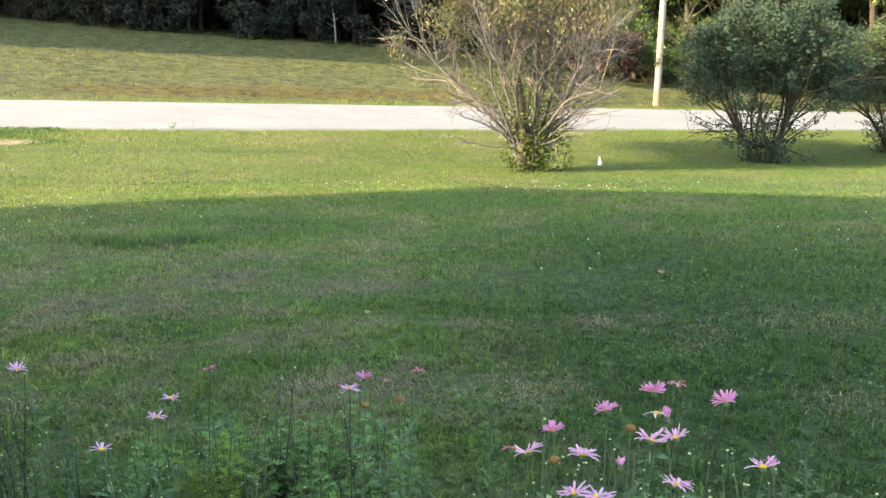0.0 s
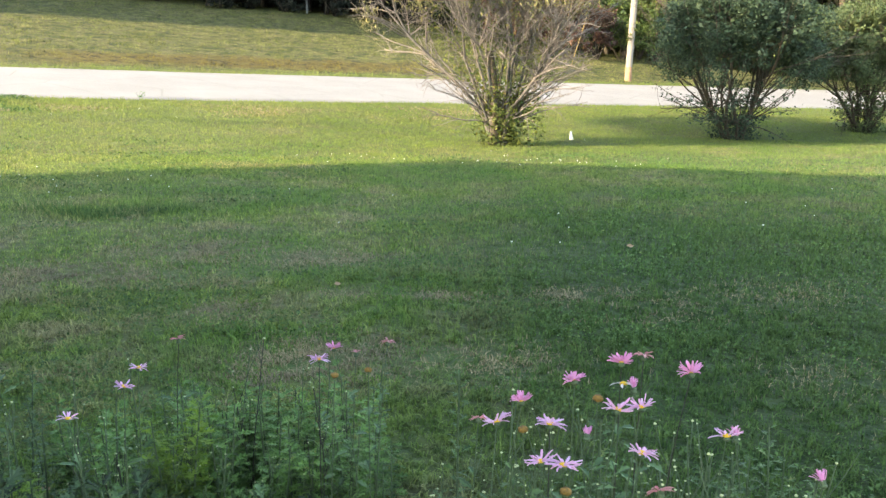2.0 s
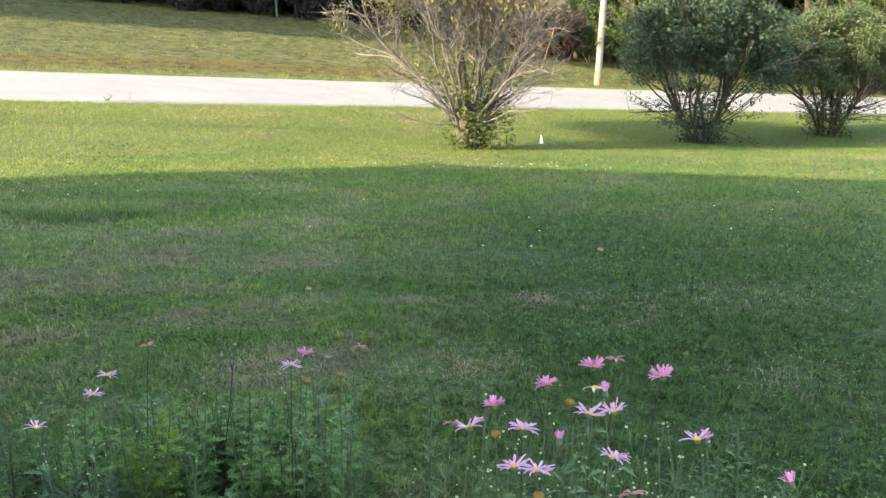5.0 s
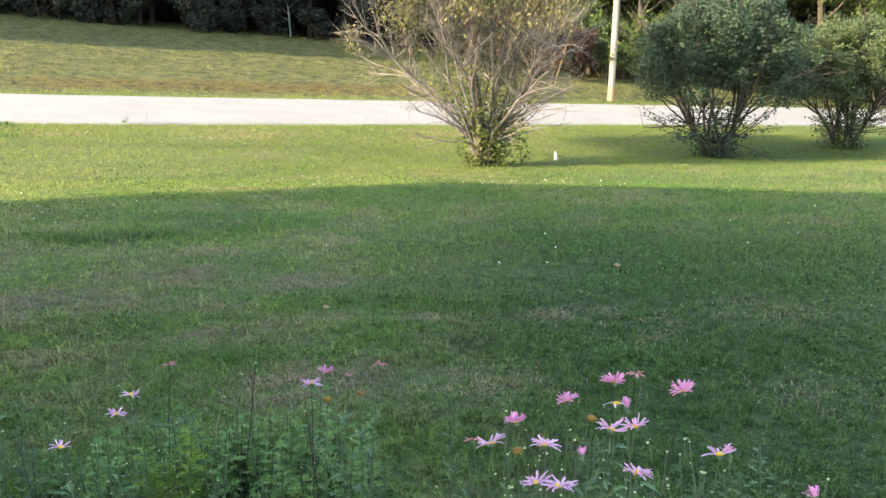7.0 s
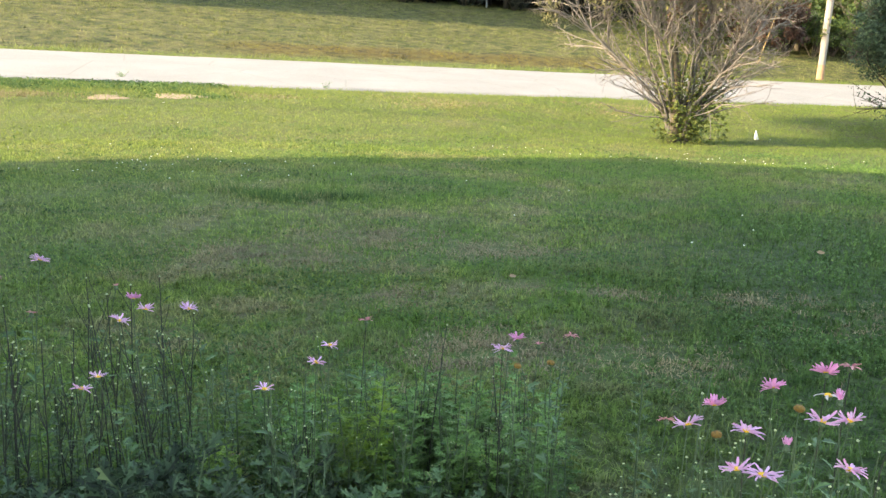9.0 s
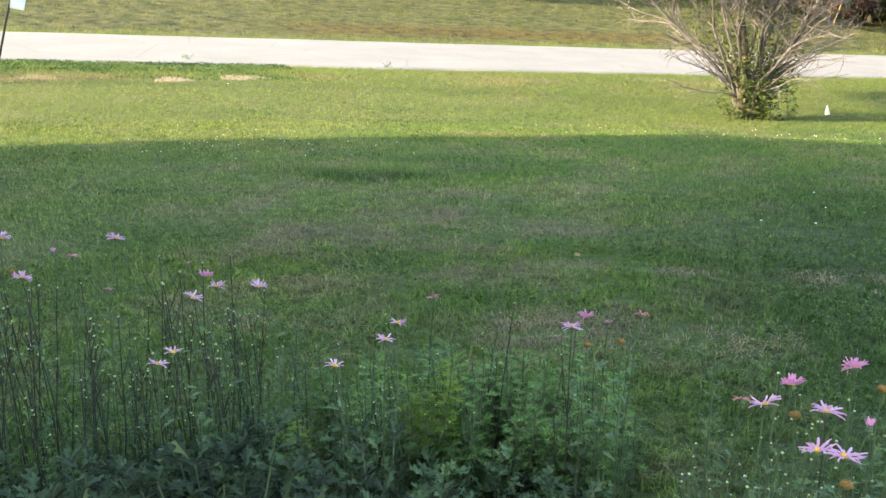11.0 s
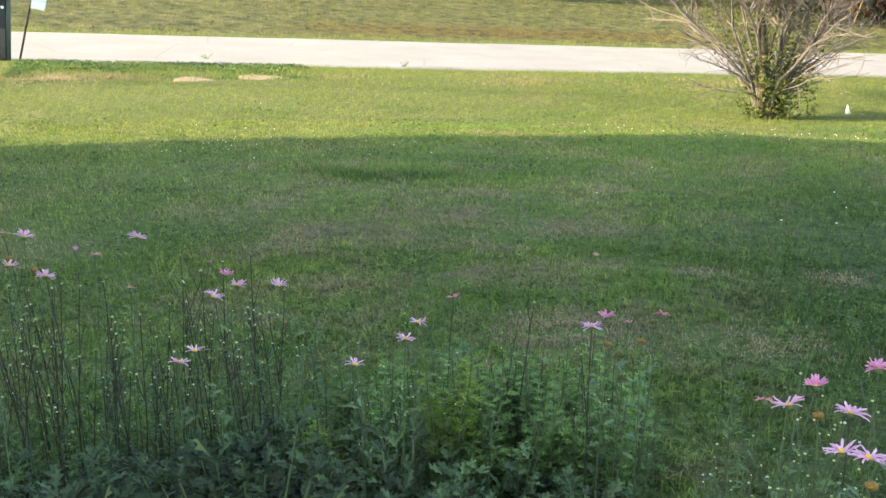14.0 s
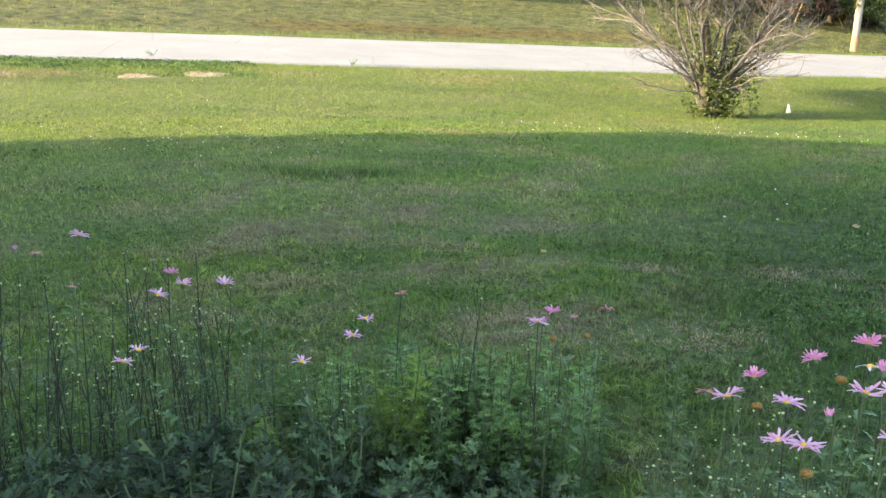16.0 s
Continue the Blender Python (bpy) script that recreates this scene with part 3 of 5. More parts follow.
def thatch():
    """Dead straw-coloured blades lying in the worn parts of the lawn."""
    rng = np.random.default_rng(14)
    for n, r0, r1, w in ((60000, 2.6, 6.0, 0.0042), (60000, 6.0, 12.0, 0.0065)):
        x, y = scatter(rng, n, r0, r1, -48, 30)
        group = 0.8 * np.sin(x * 1.3 + 1.9 * np.sin(y * 1.1 + 2.0)) * np.sin(y * 2.0 + 1.6 * np.sin(x * 0.9 + 1.0)) + rng.normal(0, 0.35, n) - 0.8 * spots_at(x, y, LUSH)
        group += spots_at(x, y, WORN)
        ok = group > 0.42 + 0.5 * smooth((x + 0.2) / 1.4)
        x, y = x[ok], y[ok]
        V, F = spikes(x, y, 0.034, w, rng, 1.8)
        tagged(new("dead_grass", mesh("dead_grass", V, F, STRAW, True)), "dead straw-coloured grass in worn lawn patches", "grass", kind="stuff")

    # a tuft of long grass on the brow, its shade put into the darker green
    x, y = rng.normal(-2.78, 0.36, 1700), rng.normal(7.25, 0.10, 1700)
    y = y + 0.10 * np.sin(x * 5)
    V, F = spikes(x, y, 0.07, 0.010, rng, 0.9)
    tagged(new("tuft_grass", mesh("tuft_grass", V, F, CLOVERLEAF, True)), "long grass tuft left by the mower, its shade put into dark green", "grass", kind="stuff")
    # brown worn spots
    px, py = [], []
    for wx, wy, sx, sy, k in WORN:
        m = int(42000 * sx * sy * k * k)
        px.append(wx + rng.normal(0, sx * 0.66, m))
        py.append(wy + rng.normal(0, sy * 0.72, m))
    x, y = np.concatenate(px), np.concatenate(py)
    ok = np.sin(x * 11 + 2 * np.sin(y * 9)) * np.sin(y * 13 + 1.5 * np.sin(x * 7)) + rng.normal(0, 0.4, len(x)) > -0.2
    V, Q, T = blades(x[ok], y[ok], 0.027, 0.005, rng, 1.7)
    tagged(new("dead_grass", mesh("dead_grass", V, [Q, T], DRYBLADE, True)), "brown dry grass in worn lawn spots", "grass", kind="stuff")
    # dry stretches along the verge
    u = np.concatenate([rng.uniform(5.0, 15, 34000), rng.normal(1.5, 0.75, 9000)])
    w = np.concatenate([rng.uniform(0.5, 2.6, 34000), rng.normal(2.2, 0.35, 9000)])
    ok = np.sin(u * 1.7 + 1.2 * np.sin(w * 3)) + rng.normal(0, 0.5, len(u)) - ((w - 1.6) / 0.8) ** 2 > np.where(u > 4.9, 0.25, -1.2)
    u, w = u[ok], w[ok]
    x, y = AX + u * EX + w * EY, AY + u * EY - w * EX
    V, F = spikes(x, y, 0.046, 0.012, rng, 1.6)
    tagged(new("dead_grass", mesh("dead_grass", V, F, STRAW, True)), "tan dry grass along the verge", "grass", kind="stuff")


def verge_weeds():
    """Lush low weeds round the bare patches by the road."""
    rng = np.random.default_rng(15)
    u, v = rng.uniform(0.3, 5.1, 15000), -rng.uniform(-0.2, 2.3, 15000)
    some = np.sin(u * 2.3 + 1.5 * np.sin(v * 2.9)) * np.sin(v * 3.1 + u) + rng.normal(0, 0.4, 15000) > np.where(v < -1.3, 0.35, -0.6) + 0.9 * smooth((u - 4.3) / 0.8)
    u, v = u[some], v[some]
    x, y = AX + u * EX - v * EY, AY + u * EY + v * EX
    ok = np.ones(len(x), bool)
    for px, py, r in ((-7.13, 13.8, 0.42), (-7.85, 12.95, 0.30), (-9.5, 12.0, 0.55)):
        ok &= np.hypot(x - px, y - py) > r * rng.uniform(0.7, 1.1, len(x))
    x, y = x[ok], y[ok]
    c = np.stack([x, y, height(x, y) + rng.uniform(0.01, 0.05, len(x))], 1)
    v, f = leaves(c, 0.042, rng, flat=0.4, slim=0.45, droop=0.0)
    tagged(new("verge_weeds", mesh("verge_weeds", v, f, CLOVERLEAF, True)), "lush blue-green weeds round bare patches by the road", "weeds", kind="stuff")


verge_weeds()
lawn_weeds()
thatch()
build_ground()
build_road()
build_grass()


# ---- trees and shrubs ----
def limb(rng, start, direction, length, r0, r1, steps=7, lift=0.1, wobble=0.12):
    p = np.array(start, float)
    d = np.array(direction, float)
    d /= np.linalg.norm(d)
    pts, rad = [p.copy()], [r0]
    for i in range(steps):
        d = d + rng.normal(0, wobble, 3) + np.array([0, 0, lift])
        d /= np.linalg.norm(d)
        p = p + d * length / steps
        pts.append(p.copy())
        rad.append(r0 + (r1 - r0) * (i + 1) / steps)
    return np.array(pts), np.array(rad), d


def grow(rng, lines, ends, start, direction, length, radius, depth, lift, spread, kids, shrink=1.0):
    pts, rad, d = limb(rng, start, direction, length, radius, radius * 0.5, 6, lift, 0.13)
    lines[depth].append((pts, rad))
    if depth == 0:
        ends.append(pts[-1])
        ends.append(pts[3])
        return
    for k in range(kids[depth]):
        i = rng.integers(2, 7)
        tilt = rng.normal(0, 1, 3)
        local = pts[i] - pts[i - 1]
        nd = local / (np.linalg.norm(local) + 1e-9) + tilt * spread
        grow(rng, lines, ends, pts[i], nd, length * shrink * rng.uniform(0.4, 0.7), rad[i] * 0.55, depth - 1, lift * 0.8, spread, kids, shrink)


def fan_tree():
    """The half-bare multi-stemmed tree on the lawn."""
    rng = np.random.default_rng(21)
    x, y = 0.66, 14.4
    tree = thing("half_bare_tree", x, y, G(x, y) - 0.02, "multi-stemmed half-bare tree with pinkish twigs and yellowing top leaves", "tree")
    aims = [(-0.95, 0.05), (-0.72, 0.35), (-0.55, -0.3), (-0.32, 0.15), (-0.15, -0.4), (0.02, 0.1), (0.2, 0.45), (0.34, -0.2), (0.52, 0.2), (0.75, -0.1), (0.95, 0.25), (-0.8, -0.25), (0.45, -0.5), (0.1, -0.1)]
    for a, b in aims:
        lines, ends = {2: [], 1: [], 0: []}, []
        s = (a * 0.13, b * 0.13, 0.0)
        foot = np.array([s, (a * 0.2, b * 0.2, 0.3), (a * 0.30, b * 0.30, 0.55)])
        r = rng.uniform(0.018, 0.030)
        grow(rng, lines, ends, foot[-1], (a * 0.60, b * 0.62, 0.9), rng.uniform(2.0, 2.6), r, 2, 0.05, 0.60, (0, 15, 20), 0.62)
        lines[2].append((foot, [r * 1.25, r * 1.1, r]))
        one = part("limb", mesh("limb", *tubes(lines[2], 7), BARK), tree)
        part("branch_spray", mesh("branch_spray", *tubes(lines[1], 5), TWIG), one)
        part("twig_spray", mesh("twig_spray", *tubes(lines[0], 3), TWIG), one, "dense bare pinkish twigs")["kind"] = "stuff"
    # low arching shoots
    for k in range(34):
        a = rng.uniform(-0.8, 0.8) if k % 3 else rng.uniform(2.6, 3.7)
        s = (math.cos(a) * 0.12, math.sin(a) * 0.12, rng.uniform(0.25, 0.7))
        pts, rad, d = limb(rng, s, (math.cos(a), math.sin(a), 0.8), rng.uniform(0.9, 1.6), 0.013, 0.004, 7, 0.0, 0.15)
        side = [(pts, rad)]
        for j in (2, 3, 4, 5, 6, 6):
            p2, r2, _ = limb(rng, pts[j], d + rng.normal(0, 0.5, 3), 0.4, 0.005, 0.002, 5, -0.03, 0.2)
            side.append((p2, r2))
        part("low_shoot", mesh("low_shoot", *tubes(side, 4), TWIG), tree)
    # leafier low shoots on the far side, added to thicken the tree's shadow
    for k in range(26):
        a = rng.uniform(0.3, 2.6)
        s = (math.cos(a) * 0.12, math.sin(a) * 0.12, rng.uniform(0.3, 0.8))
        pts, rad, d = limb(rng, s, (math.cos(a), math.sin(a), 0.7), rng.uniform(1.1, 1.8), 0.012, 0.004, 7, 0.0, 0.14)
        shoot = part("low_shoot", mesh("low_shoot", *tubes([(pts, rad)], 4), TWIG), tree)
        c = np.repeat(pts[2:], 8, axis=0) + rng.normal(0, 0.09, (len(pts[2:]) * 8, 3))
        v, f = leaves(c, 0.065, rng, slim=0.5)
        part("leaf_spray", mesh("leaf_spray", v, f, SHRUBLEAF, True), shoot)["kind"] = "stuff"
    trunk, _ , _ = limb(rng, (-0.07, -0.05, -0.05), (0.03, 0, 1), 1.5, 0.085, 0.06, 7, 0.05, 0.05)
    part("trunk", mesh("trunk", *tubes([(trunk, np.linspace(0.095, 0.05, len(trunk)))], 9), DARKBARK), tree, "gnarled grey trunk")
    pts = []
    for k in range(220):
        a, u = rng.uniform(0, 6.28), math.sqrt(rng.uniform(0.05, 1))
        c = np.array([math.cos(a) * u * 1.55, math.sin(a) * u * 1.3, (2.1 if u > 0.62 else 2.4) + rng.uniform(0, 1) * 1.2])
        pts.append(c + rng.normal(0, 1, (72, 3)) * np.array([0.11, 0.11, 0.12]))
    # unseen upper clumps, added to deepen the tree's shadow on the lawn
    for k in range(45):
        a, u = rng.uniform(0, 6.28), math.sqrt(rng.uniform(0.0, 1))
        c = np.array([math.cos(a) * u * 2.0, math.sin(a) * u * 1.9, 3.0 + rng.uniform(0, 1.3) * (1.1 - 0.6 * u)])
        pts.append(c + rng.normal(0, 0.14, (80, 3)))
    v, f = leaves(np.concatenate(pts), 0.066, rng, slim=0.38, droop=0.8)
    part("crown", mesh("crown", v, f, GOLDLEAF, True), tree, "thin yellow-green leaves at the branch ends")
    n = 3000
    a, h = rng.uniform(0, 6.28, n), rng.uniform(0.7, 2.2, n)
    rr = (0.25 + (h - 0.5) * 0.75) * np.sqrt(rng.uniform(0, 1, n))
    v, f = leaves(np.stack([np.cos(a) * rr, np.sin(a) * rr * 0.85, h], 1), 0.05, rng, slim=0.45)
    part("inner_leaves", mesh("inner_leaves", v, f, SHRUBLEAF, True), tree, "sparse dull leaves among the twigs")
    outer = np.array([[-0.28, 0.0, 0.55], [-0.75, 0.03, 1.05], [-1.30, 0.07, 1.55], [-1.75, 0.1, 2.05], [-1.98, 0.12, 2.45], [-2.06, 0.12, 2.9]])
    arm = part("outer_limb", mesh("outer_limb", *tubes([(outer, [0.024, 0.021, 0.018, 0.015, 0.012, 0.008]), (np.array([outer[3], [-1.86, 0.1, 2.12], [-2.0, 0.1, 2.02]]), [0.007, 0.005, 0.003])], 6), BARK), tree)
    sprig = [limb(rng, outer[1 + k % 4] + (outer[2 + k % 4] - outer[1 + k % 4]) * rng.uniform(), (rng.normal(-0.1, 0.4), rng.normal(0, 0.4), 1), rng.uniform(0.5, 1.0), 0.006, 0.002, 5, 0.05, 0.12)[:2] for k in range(7)]
    part("twig_spray", mesh("twig_spray", *tubes(sprig, 3), TWIG), arm)["kind"] = "stuff"
    c = np.array([-2.02, 0.1, 1.90]) + rng.normal(0, 1, (150, 3)) * np.array([0.09, 0.1, 0.13])
    v, f = leaves(c, 0.07, rng, slim=0.38, droop=0.8)
    part("hanging_spray", mesh("hanging_spray", v, f, GOLDLEAF, True), tree, "yellow leaf spray on an outer twig")["kind"] = "stuff"
    a = rng.uniform(0, 2 * np.pi, 4200)
    rr = np.sqrt(rng.uniform(0, 1, 4200))
    hz = rng.uniform(0, 1, 4200)
    wide = 0.38 + 0.14 * np.sin(a * 3 + 1.0) + 0.12 * np.sin(a * 5 + hz * 6) + 0.12 * hz
    c = np.stack([np.cos(a) * rr * wide + 0.10, np.sin(a) * rr * wide * 0.9, 0.03 + hz * 0.95], 1) + rng.normal(0, 0.03, (4200, 3))
    c[:, 2] = np.maximum(c[:, 2], 0.02)
    thin = rng.uniform(0, 1, 4200) < (0.85 - 0.6 * hz) * (0.55 + 0.6 * (np.sin(c[:, 0] * 9 + 1) * np.sin(c[:, 2] * 8 + c[:, 1] * 7) > -0.2))
    v, f = leaves(c[thin], 0.07, rng, slim=0.55)
    part("foot_foliage", mesh("foot_foliage", v, f, SHRUBLEAF, True), tree, "leafy suckers round the foot")


def dense_bush(x, y, width, tall, low, seed, label, leaf_mat, lean=0.0):
    rng = np.random.default_rng(seed)
    bush = thing("round_bush", x, y, G(x, y) - 0.02, label, "bush", "bushes on the lawn")
    for k in range(13):
        lines, ends = {2: [], 1: [], 0: []}, []
        a = k * 2.4 + rng.uniform(-0.3, 0.3)
        t = rng.uniform(0.10, 0.70)
        grow(rng, lines, ends, (math.cos(a) * 0.16, math.sin(a) * 0.16, 0), (math.cos(a) * t + lean, math.sin(a) * t, 1.0), tall * rng.uniform(0.6, 0.8), rng.uniform(0.022, 0.042), 2, 0.03, 0.45, (0, 5, 6))
        stem = part("stem", mesh("stem", *tubes(lines[2], 6), DARKBARK), bush)
        part("branch_spray", mesh("branch_spray", *tubes(lines[1] + lines[0], 4), DARKBARK), stem)
    # crown: overlapping lobes, widest low down, each with its leaves lying on its outside
    pts, ways = [], []
    for k in range(150):
        h = rng.uniform(0, 1) ** 0.9
        a = rng.uniform(0, 2 * np.pi)
        reach = width * 0.41 * math.sqrt(max(0.05, 1 - (h - 0.32) ** 2 / 0.55)) * math.sqrt(rng.uniform(0.3, 1.0))
        c = np.array([math.cos(a) * reach + lean * 0.6, math.sin(a) * reach * 0.95, low + 0.22 + h * (tall - low - 0.42)])
        r, n = rng.uniform(0.18, 0.36) * width / 3.6, 430
        if k >= 70:
            # ragged sprigs standing out of the dome
            out = rng.uniform(1.0, 1.25)
            c = np.array([c[0] * out, c[1] * out, low + 0.3 + (c[2] - low - 0.3) * rng.uniform(1.0, 1.10)])
            r, n = rng.uniform(0.08, 0.17) * width / 3.6, 70
        d = rng.normal(0, 1, (n, 3))
        d /= np.linalg.norm(d, axis=1)[:, None]
        pts.append(c + d * r * rng.uniform(0.6, 1.12, (n, 1)) * np.array([1, 1, 0.8]))
        ways.append(d + np.array([0, 0, 0.3]))
    c, w = np.concatenate(pts), np.concatenate(ways)
    ok = c[:, 2] > low * (rng.uniform(0.80, 1.12, len(c)) - 0.14 * np.sin(c[:, 0] * 4 + seed))
    v, f = leaves_facing(c[ok], w[ok], 0.050, rng, 0.55, 0.42)
    part("crown", mesh("crown", v, f, leaf_mat, True), bush, "dense dull green leaves")
    n = 5000
    d = rng.normal(0, 1, (n, 3))
    d /= np.linalg.norm(d, axis=1)[:, None]
    c = np.array([0, 0, (low * 1.15 + tall) / 2]) + d * np.array([width * 0.36, width * 0.34, (tall - low) * 0.36]) * rng.uniform(0, 1, (n, 1)) ** 0.4
    v, f = leaves(c, 0.10, rng, slim=0.7)
    part("inner_crown", mesh("inner_crown", v, f, leaf_mat, True), bush)
    # leaves among the lower stems, thick only round the foot
    n = 2600
    a = rng.uniform(0, 2 * np.pi, n)
    h = low * 1.2 * rng.uniform(0.02, 1, n) ** 1.5
    rr = (0.42 + 0.10 * np.sin(a * 4 + seed) + 0.22 * h) * np.sqrt(rng.uniform(0.1, 1, n))
    c = np.stack([np.cos(a) * rr, np.sin(a) * rr, h], 1)
    v, f = leaves(c, 0.06, rng, slim=0.55)
    part("lower_leaves", mesh("lower_leaves", v, f, leaf_mat, True), bush)
    for k in range(20):
        a = rng.uniform(0, 2 * np.pi)
        pl, rl, _ = limb(rng, (0, 0, 0.3), (math.cos(a), math.sin(a), 0.42), rng.uniform(1.2, 1.75), 0.014, 0.004, 8, -0.02, 0.12)
        c = np.repeat(pl[4:], 11, axis=0) + rng.normal(0, 0.06, (len(pl[4:]) * 11, 3))
        branch = part("side_branch", mesh("side_branch", *tubes([(pl, rl)], 4), DARKBARK), bush)
        v, f = leaves(c, 0.065, rng, slim=0.5)
        part("leaves", mesh("leaves", v, f, leaf_mat, True), branch)
    return bush


def crown_points(rng, lobes, each, centre, radii, size, squash=0.85):
    """Leaf places on the outside of many lobes, and the way each faces."""
    pts, ways = [], []
    for k in range(lobes):
        d = rng.normal(0, 1, 3)
        d /= np.linalg.norm(d)
        c = np.array(centre) + d * np.array(radii) * rng.uniform(0.35, 0.85)
        e = rng.normal(0, 1, (each, 3))
        e /= np.linalg.norm(e, axis=1)[:, None]
        pts.append(c + e * size * rng.uniform(0.5, 1.1) * rng.uniform(0.6, 1.05, (each, 1)) * np.array([1, 1, squash]))
        ways.append(e)
    return np.concatenate(pts), np.concatenate(ways)


def woodland_tree(seed, tall, low, bark, leaf_mat, label, big=0.26, lobes=26, each=120, spread=2.6):
    rng = np.random.default_rng(seed)
    tree = thing("woodland_tree", 0, 0, 0, label, "tree", "trees at the wood's edge")
    trunk, rad, _ = limb(rng, (0, 0, -0.2), (0.02, 0.02, 1), tall * 0.8, 0.16, 0.05, 9, 0.1, 0.04)
    part("trunk", mesh("trunk", *tubes([(trunk, rad)], 7), bark), tree)
    lim = []
    for k in range(9):
        i = rng.integers(3, 9)
        a = rng.uniform(0, 6.28)
        pl, rl, _ = limb(rng, trunk[i], (math.cos(a), math.sin(a), 0.5), spread * rng.uniform(0.6, 1.0), rad[i] * 0.5, 0.015, 5, 0.05, 0.1)
        lim.append((pl, rl))
    part("branchwork", mesh("branchwork", *tubes(lim, 4), bark), tree)["kind"] = "stuff"
    c, w = crown_points(rng, lobes, each, (0, 0, (tall + low) / 2), (spread, spread, (tall - low) / 2), spread * 0.42)
    v, f = leaves_facing(c, w, big, rng, 0.6)
    part("crown", mesh("crown", v, f, leaf_mat, True), tree)
    return tree


def wood_shrub(seed, tall, wide, leaf_mat, label, big=0.16, lobes=14, each=110):
    rng = np.random.default_rng(seed)
    bush = thing("woodland_shrub", 0, 0, 0, label, "shrub", "undergrowth at the wood's edge")
    lim = []
    for k in range(7):
        a = rng.uniform(0, 6.28)
        pl, rl, _ = limb(rng, (0, 0, -0.1), (math.cos(a) * 0.5, math.sin(a) * 0.5, 1), tall * 0.8, 0.03, 0.008, 5, 0.02, 0.12)
        lim.append((pl, rl))
    part("stalk", mesh("stalk", *tubes(lim, 4), DARKBARK), bush)
    c, w = crown_points(rng, lobes, each, (0, 0, tall * 0.5), (wide, wide, tall * 0.5), wide * 0.45)
    c, w = c[c[:, 2] > 0.0], w[c[:, 2] > 0.0]
    v, f = leaves_facing(c, w, big, rng, 0.6)
    part("leaves", mesh("leaves", v, f, leaf_mat, True), bush)
    return bush


def place(proto, spots, rng, first_used):
    for k, (x, y, s) in enumerate(spots):
        m = pose(x, y, G(x, y) - 0.05, 0, 0, rng.uniform(0, 360)) @ Matrix.Diagonal((s, s, s * rng.uniform(0.9, 1.15), 1))
        if k == 0 and not first_used:
            proto.matrix_basis = m
        else:
            ob = copy_thing(proto, m)
            ob.matrix_basis = m


def build_wood():
    rng = np.random.default_rng(5)
    tall_a = woodland_tree(31, 11.0, 1.2, DARKBARK, WOODLEAF, "tall dark broadleaf tree at the edge of the wood")
    tall_b = woodland_tree(32, 12.5, 1.6, DARKBARK, WOODLEAF, "tall dark broadleaf tree at the edge of the wood")
    birch = woodland_tree(33, 10.0, 3.4, BIRCH, SHADESPRUCE, "slim pale-barked birch in the shade of the wood")
    dark_a = woodland_tree(34, 12.0, 0.2, SHADEBARK, SHADESPRUCE, "tall spruce coloured nearly black for the shade of the wood", 0.34, 30, 130, 2.2)
    dark_low = wood_shrub(44, 2.6, 1.5, SHADESPRUCE, "young spruce coloured dark for the shade of the wood", 0.22)
    low_a = wood_shrub(41, 3.2, 1.5, WOODLEAF, "leafy green shrub under the wood's edge")
    low_b = wood_shrub(42, 2.2, 1.3, WOODLEAF, "low leafy green shrub under the wood's edge")
    red = wood_shrub(43, 3.0, 1.2, REDLEAF, "dusky reddish twiggy shrub beside the wood")
    # edge of the wood: from the field's top round to behind the pole
    edge = [(-44, 50), (-36, 52.5), (-29.5, 54), (-24, 53), (-18.8, 52), (-14, 53.5), (-9.5, 54.5), (-5, 56), (-1.5, 54), (1.5, 50), (4.0, 46.5), (6.5, 44.5), (9.5, 43.5), (13, 43), (17, 42.5), (21, 43), (26, 44)]
    ex, ey = np.array(edge).T
    u = np.linspace(0, len(edge) - 1, 34)
    px, py = np.interp(u, np.arange(len(edge)), ex), np.interp(u, np.arange(len(edge)), ey)
    spots_a, spots_b, spots_d, spots_e = [], [], [], []
    for row in range(4):
        for k in range(34):
            back = 1.5 + row * 3.4 + rng.uniform(-1, 1)
            x, y = px[k] + rng.uniform(-0.9, 0.9) + row * 0.25 * (px[k] * 0.1), py[k] + back
            if x < 0.5:
                spots_d.append((x, y, rng.uniform(0.85, 1.25)))
                spots_e.append((x + rng.uniform(-1, 1), y + (0.8 if row else -0.9), rng.uniform(0.8, 1.2)))
            else:
                (spots_a if (k + row) % 2 else spots_b).append((x, y, rng.uniform(0.85, 1.25)))
    place(tall_a, spots_a, rng, False)
    place(tall_b, spots_b, rng, False)
    place(dark_a, spots_d, rng, False)
    place(dark_low, spots_e, rng, False)
    place(birch, [(-8.9, 56.0, 0.42), (-8.0, 57.4, 0.26)], rng, False)
    sa, sb = [], []
    for k in range(34):
        for row in range(3):
            x, y = px[k] + rng.uniform(-1, 1), py[k] + 0.6 + row * 2.2 + rng.uniform(-0.4, 0.4)
            if x < 0.5:
                continue
            s = rng.uniform(0.8, 1.2) * (1.35 if row else 1.15)
            (sa if rng.uniform() < 0.55 else sb).append((x, y, s))
    sa += [(5.6, 43.4, 0.75), (7.2, 42.6, 0.8), (8.7, 42.0, 0.7), (6.4, 44.0, 1.1)]
    place(low_a, sa, rng, False)
    place(low_b, sb, rng, False)
    place(red, [(4.7, 40.6, 1.15), (3.0, 42.0, 1.2), (4.0, 43.2, 1.3), (6.0, 41.6, 0.9), (2.0, 44.5, 1.1)], rng, False)
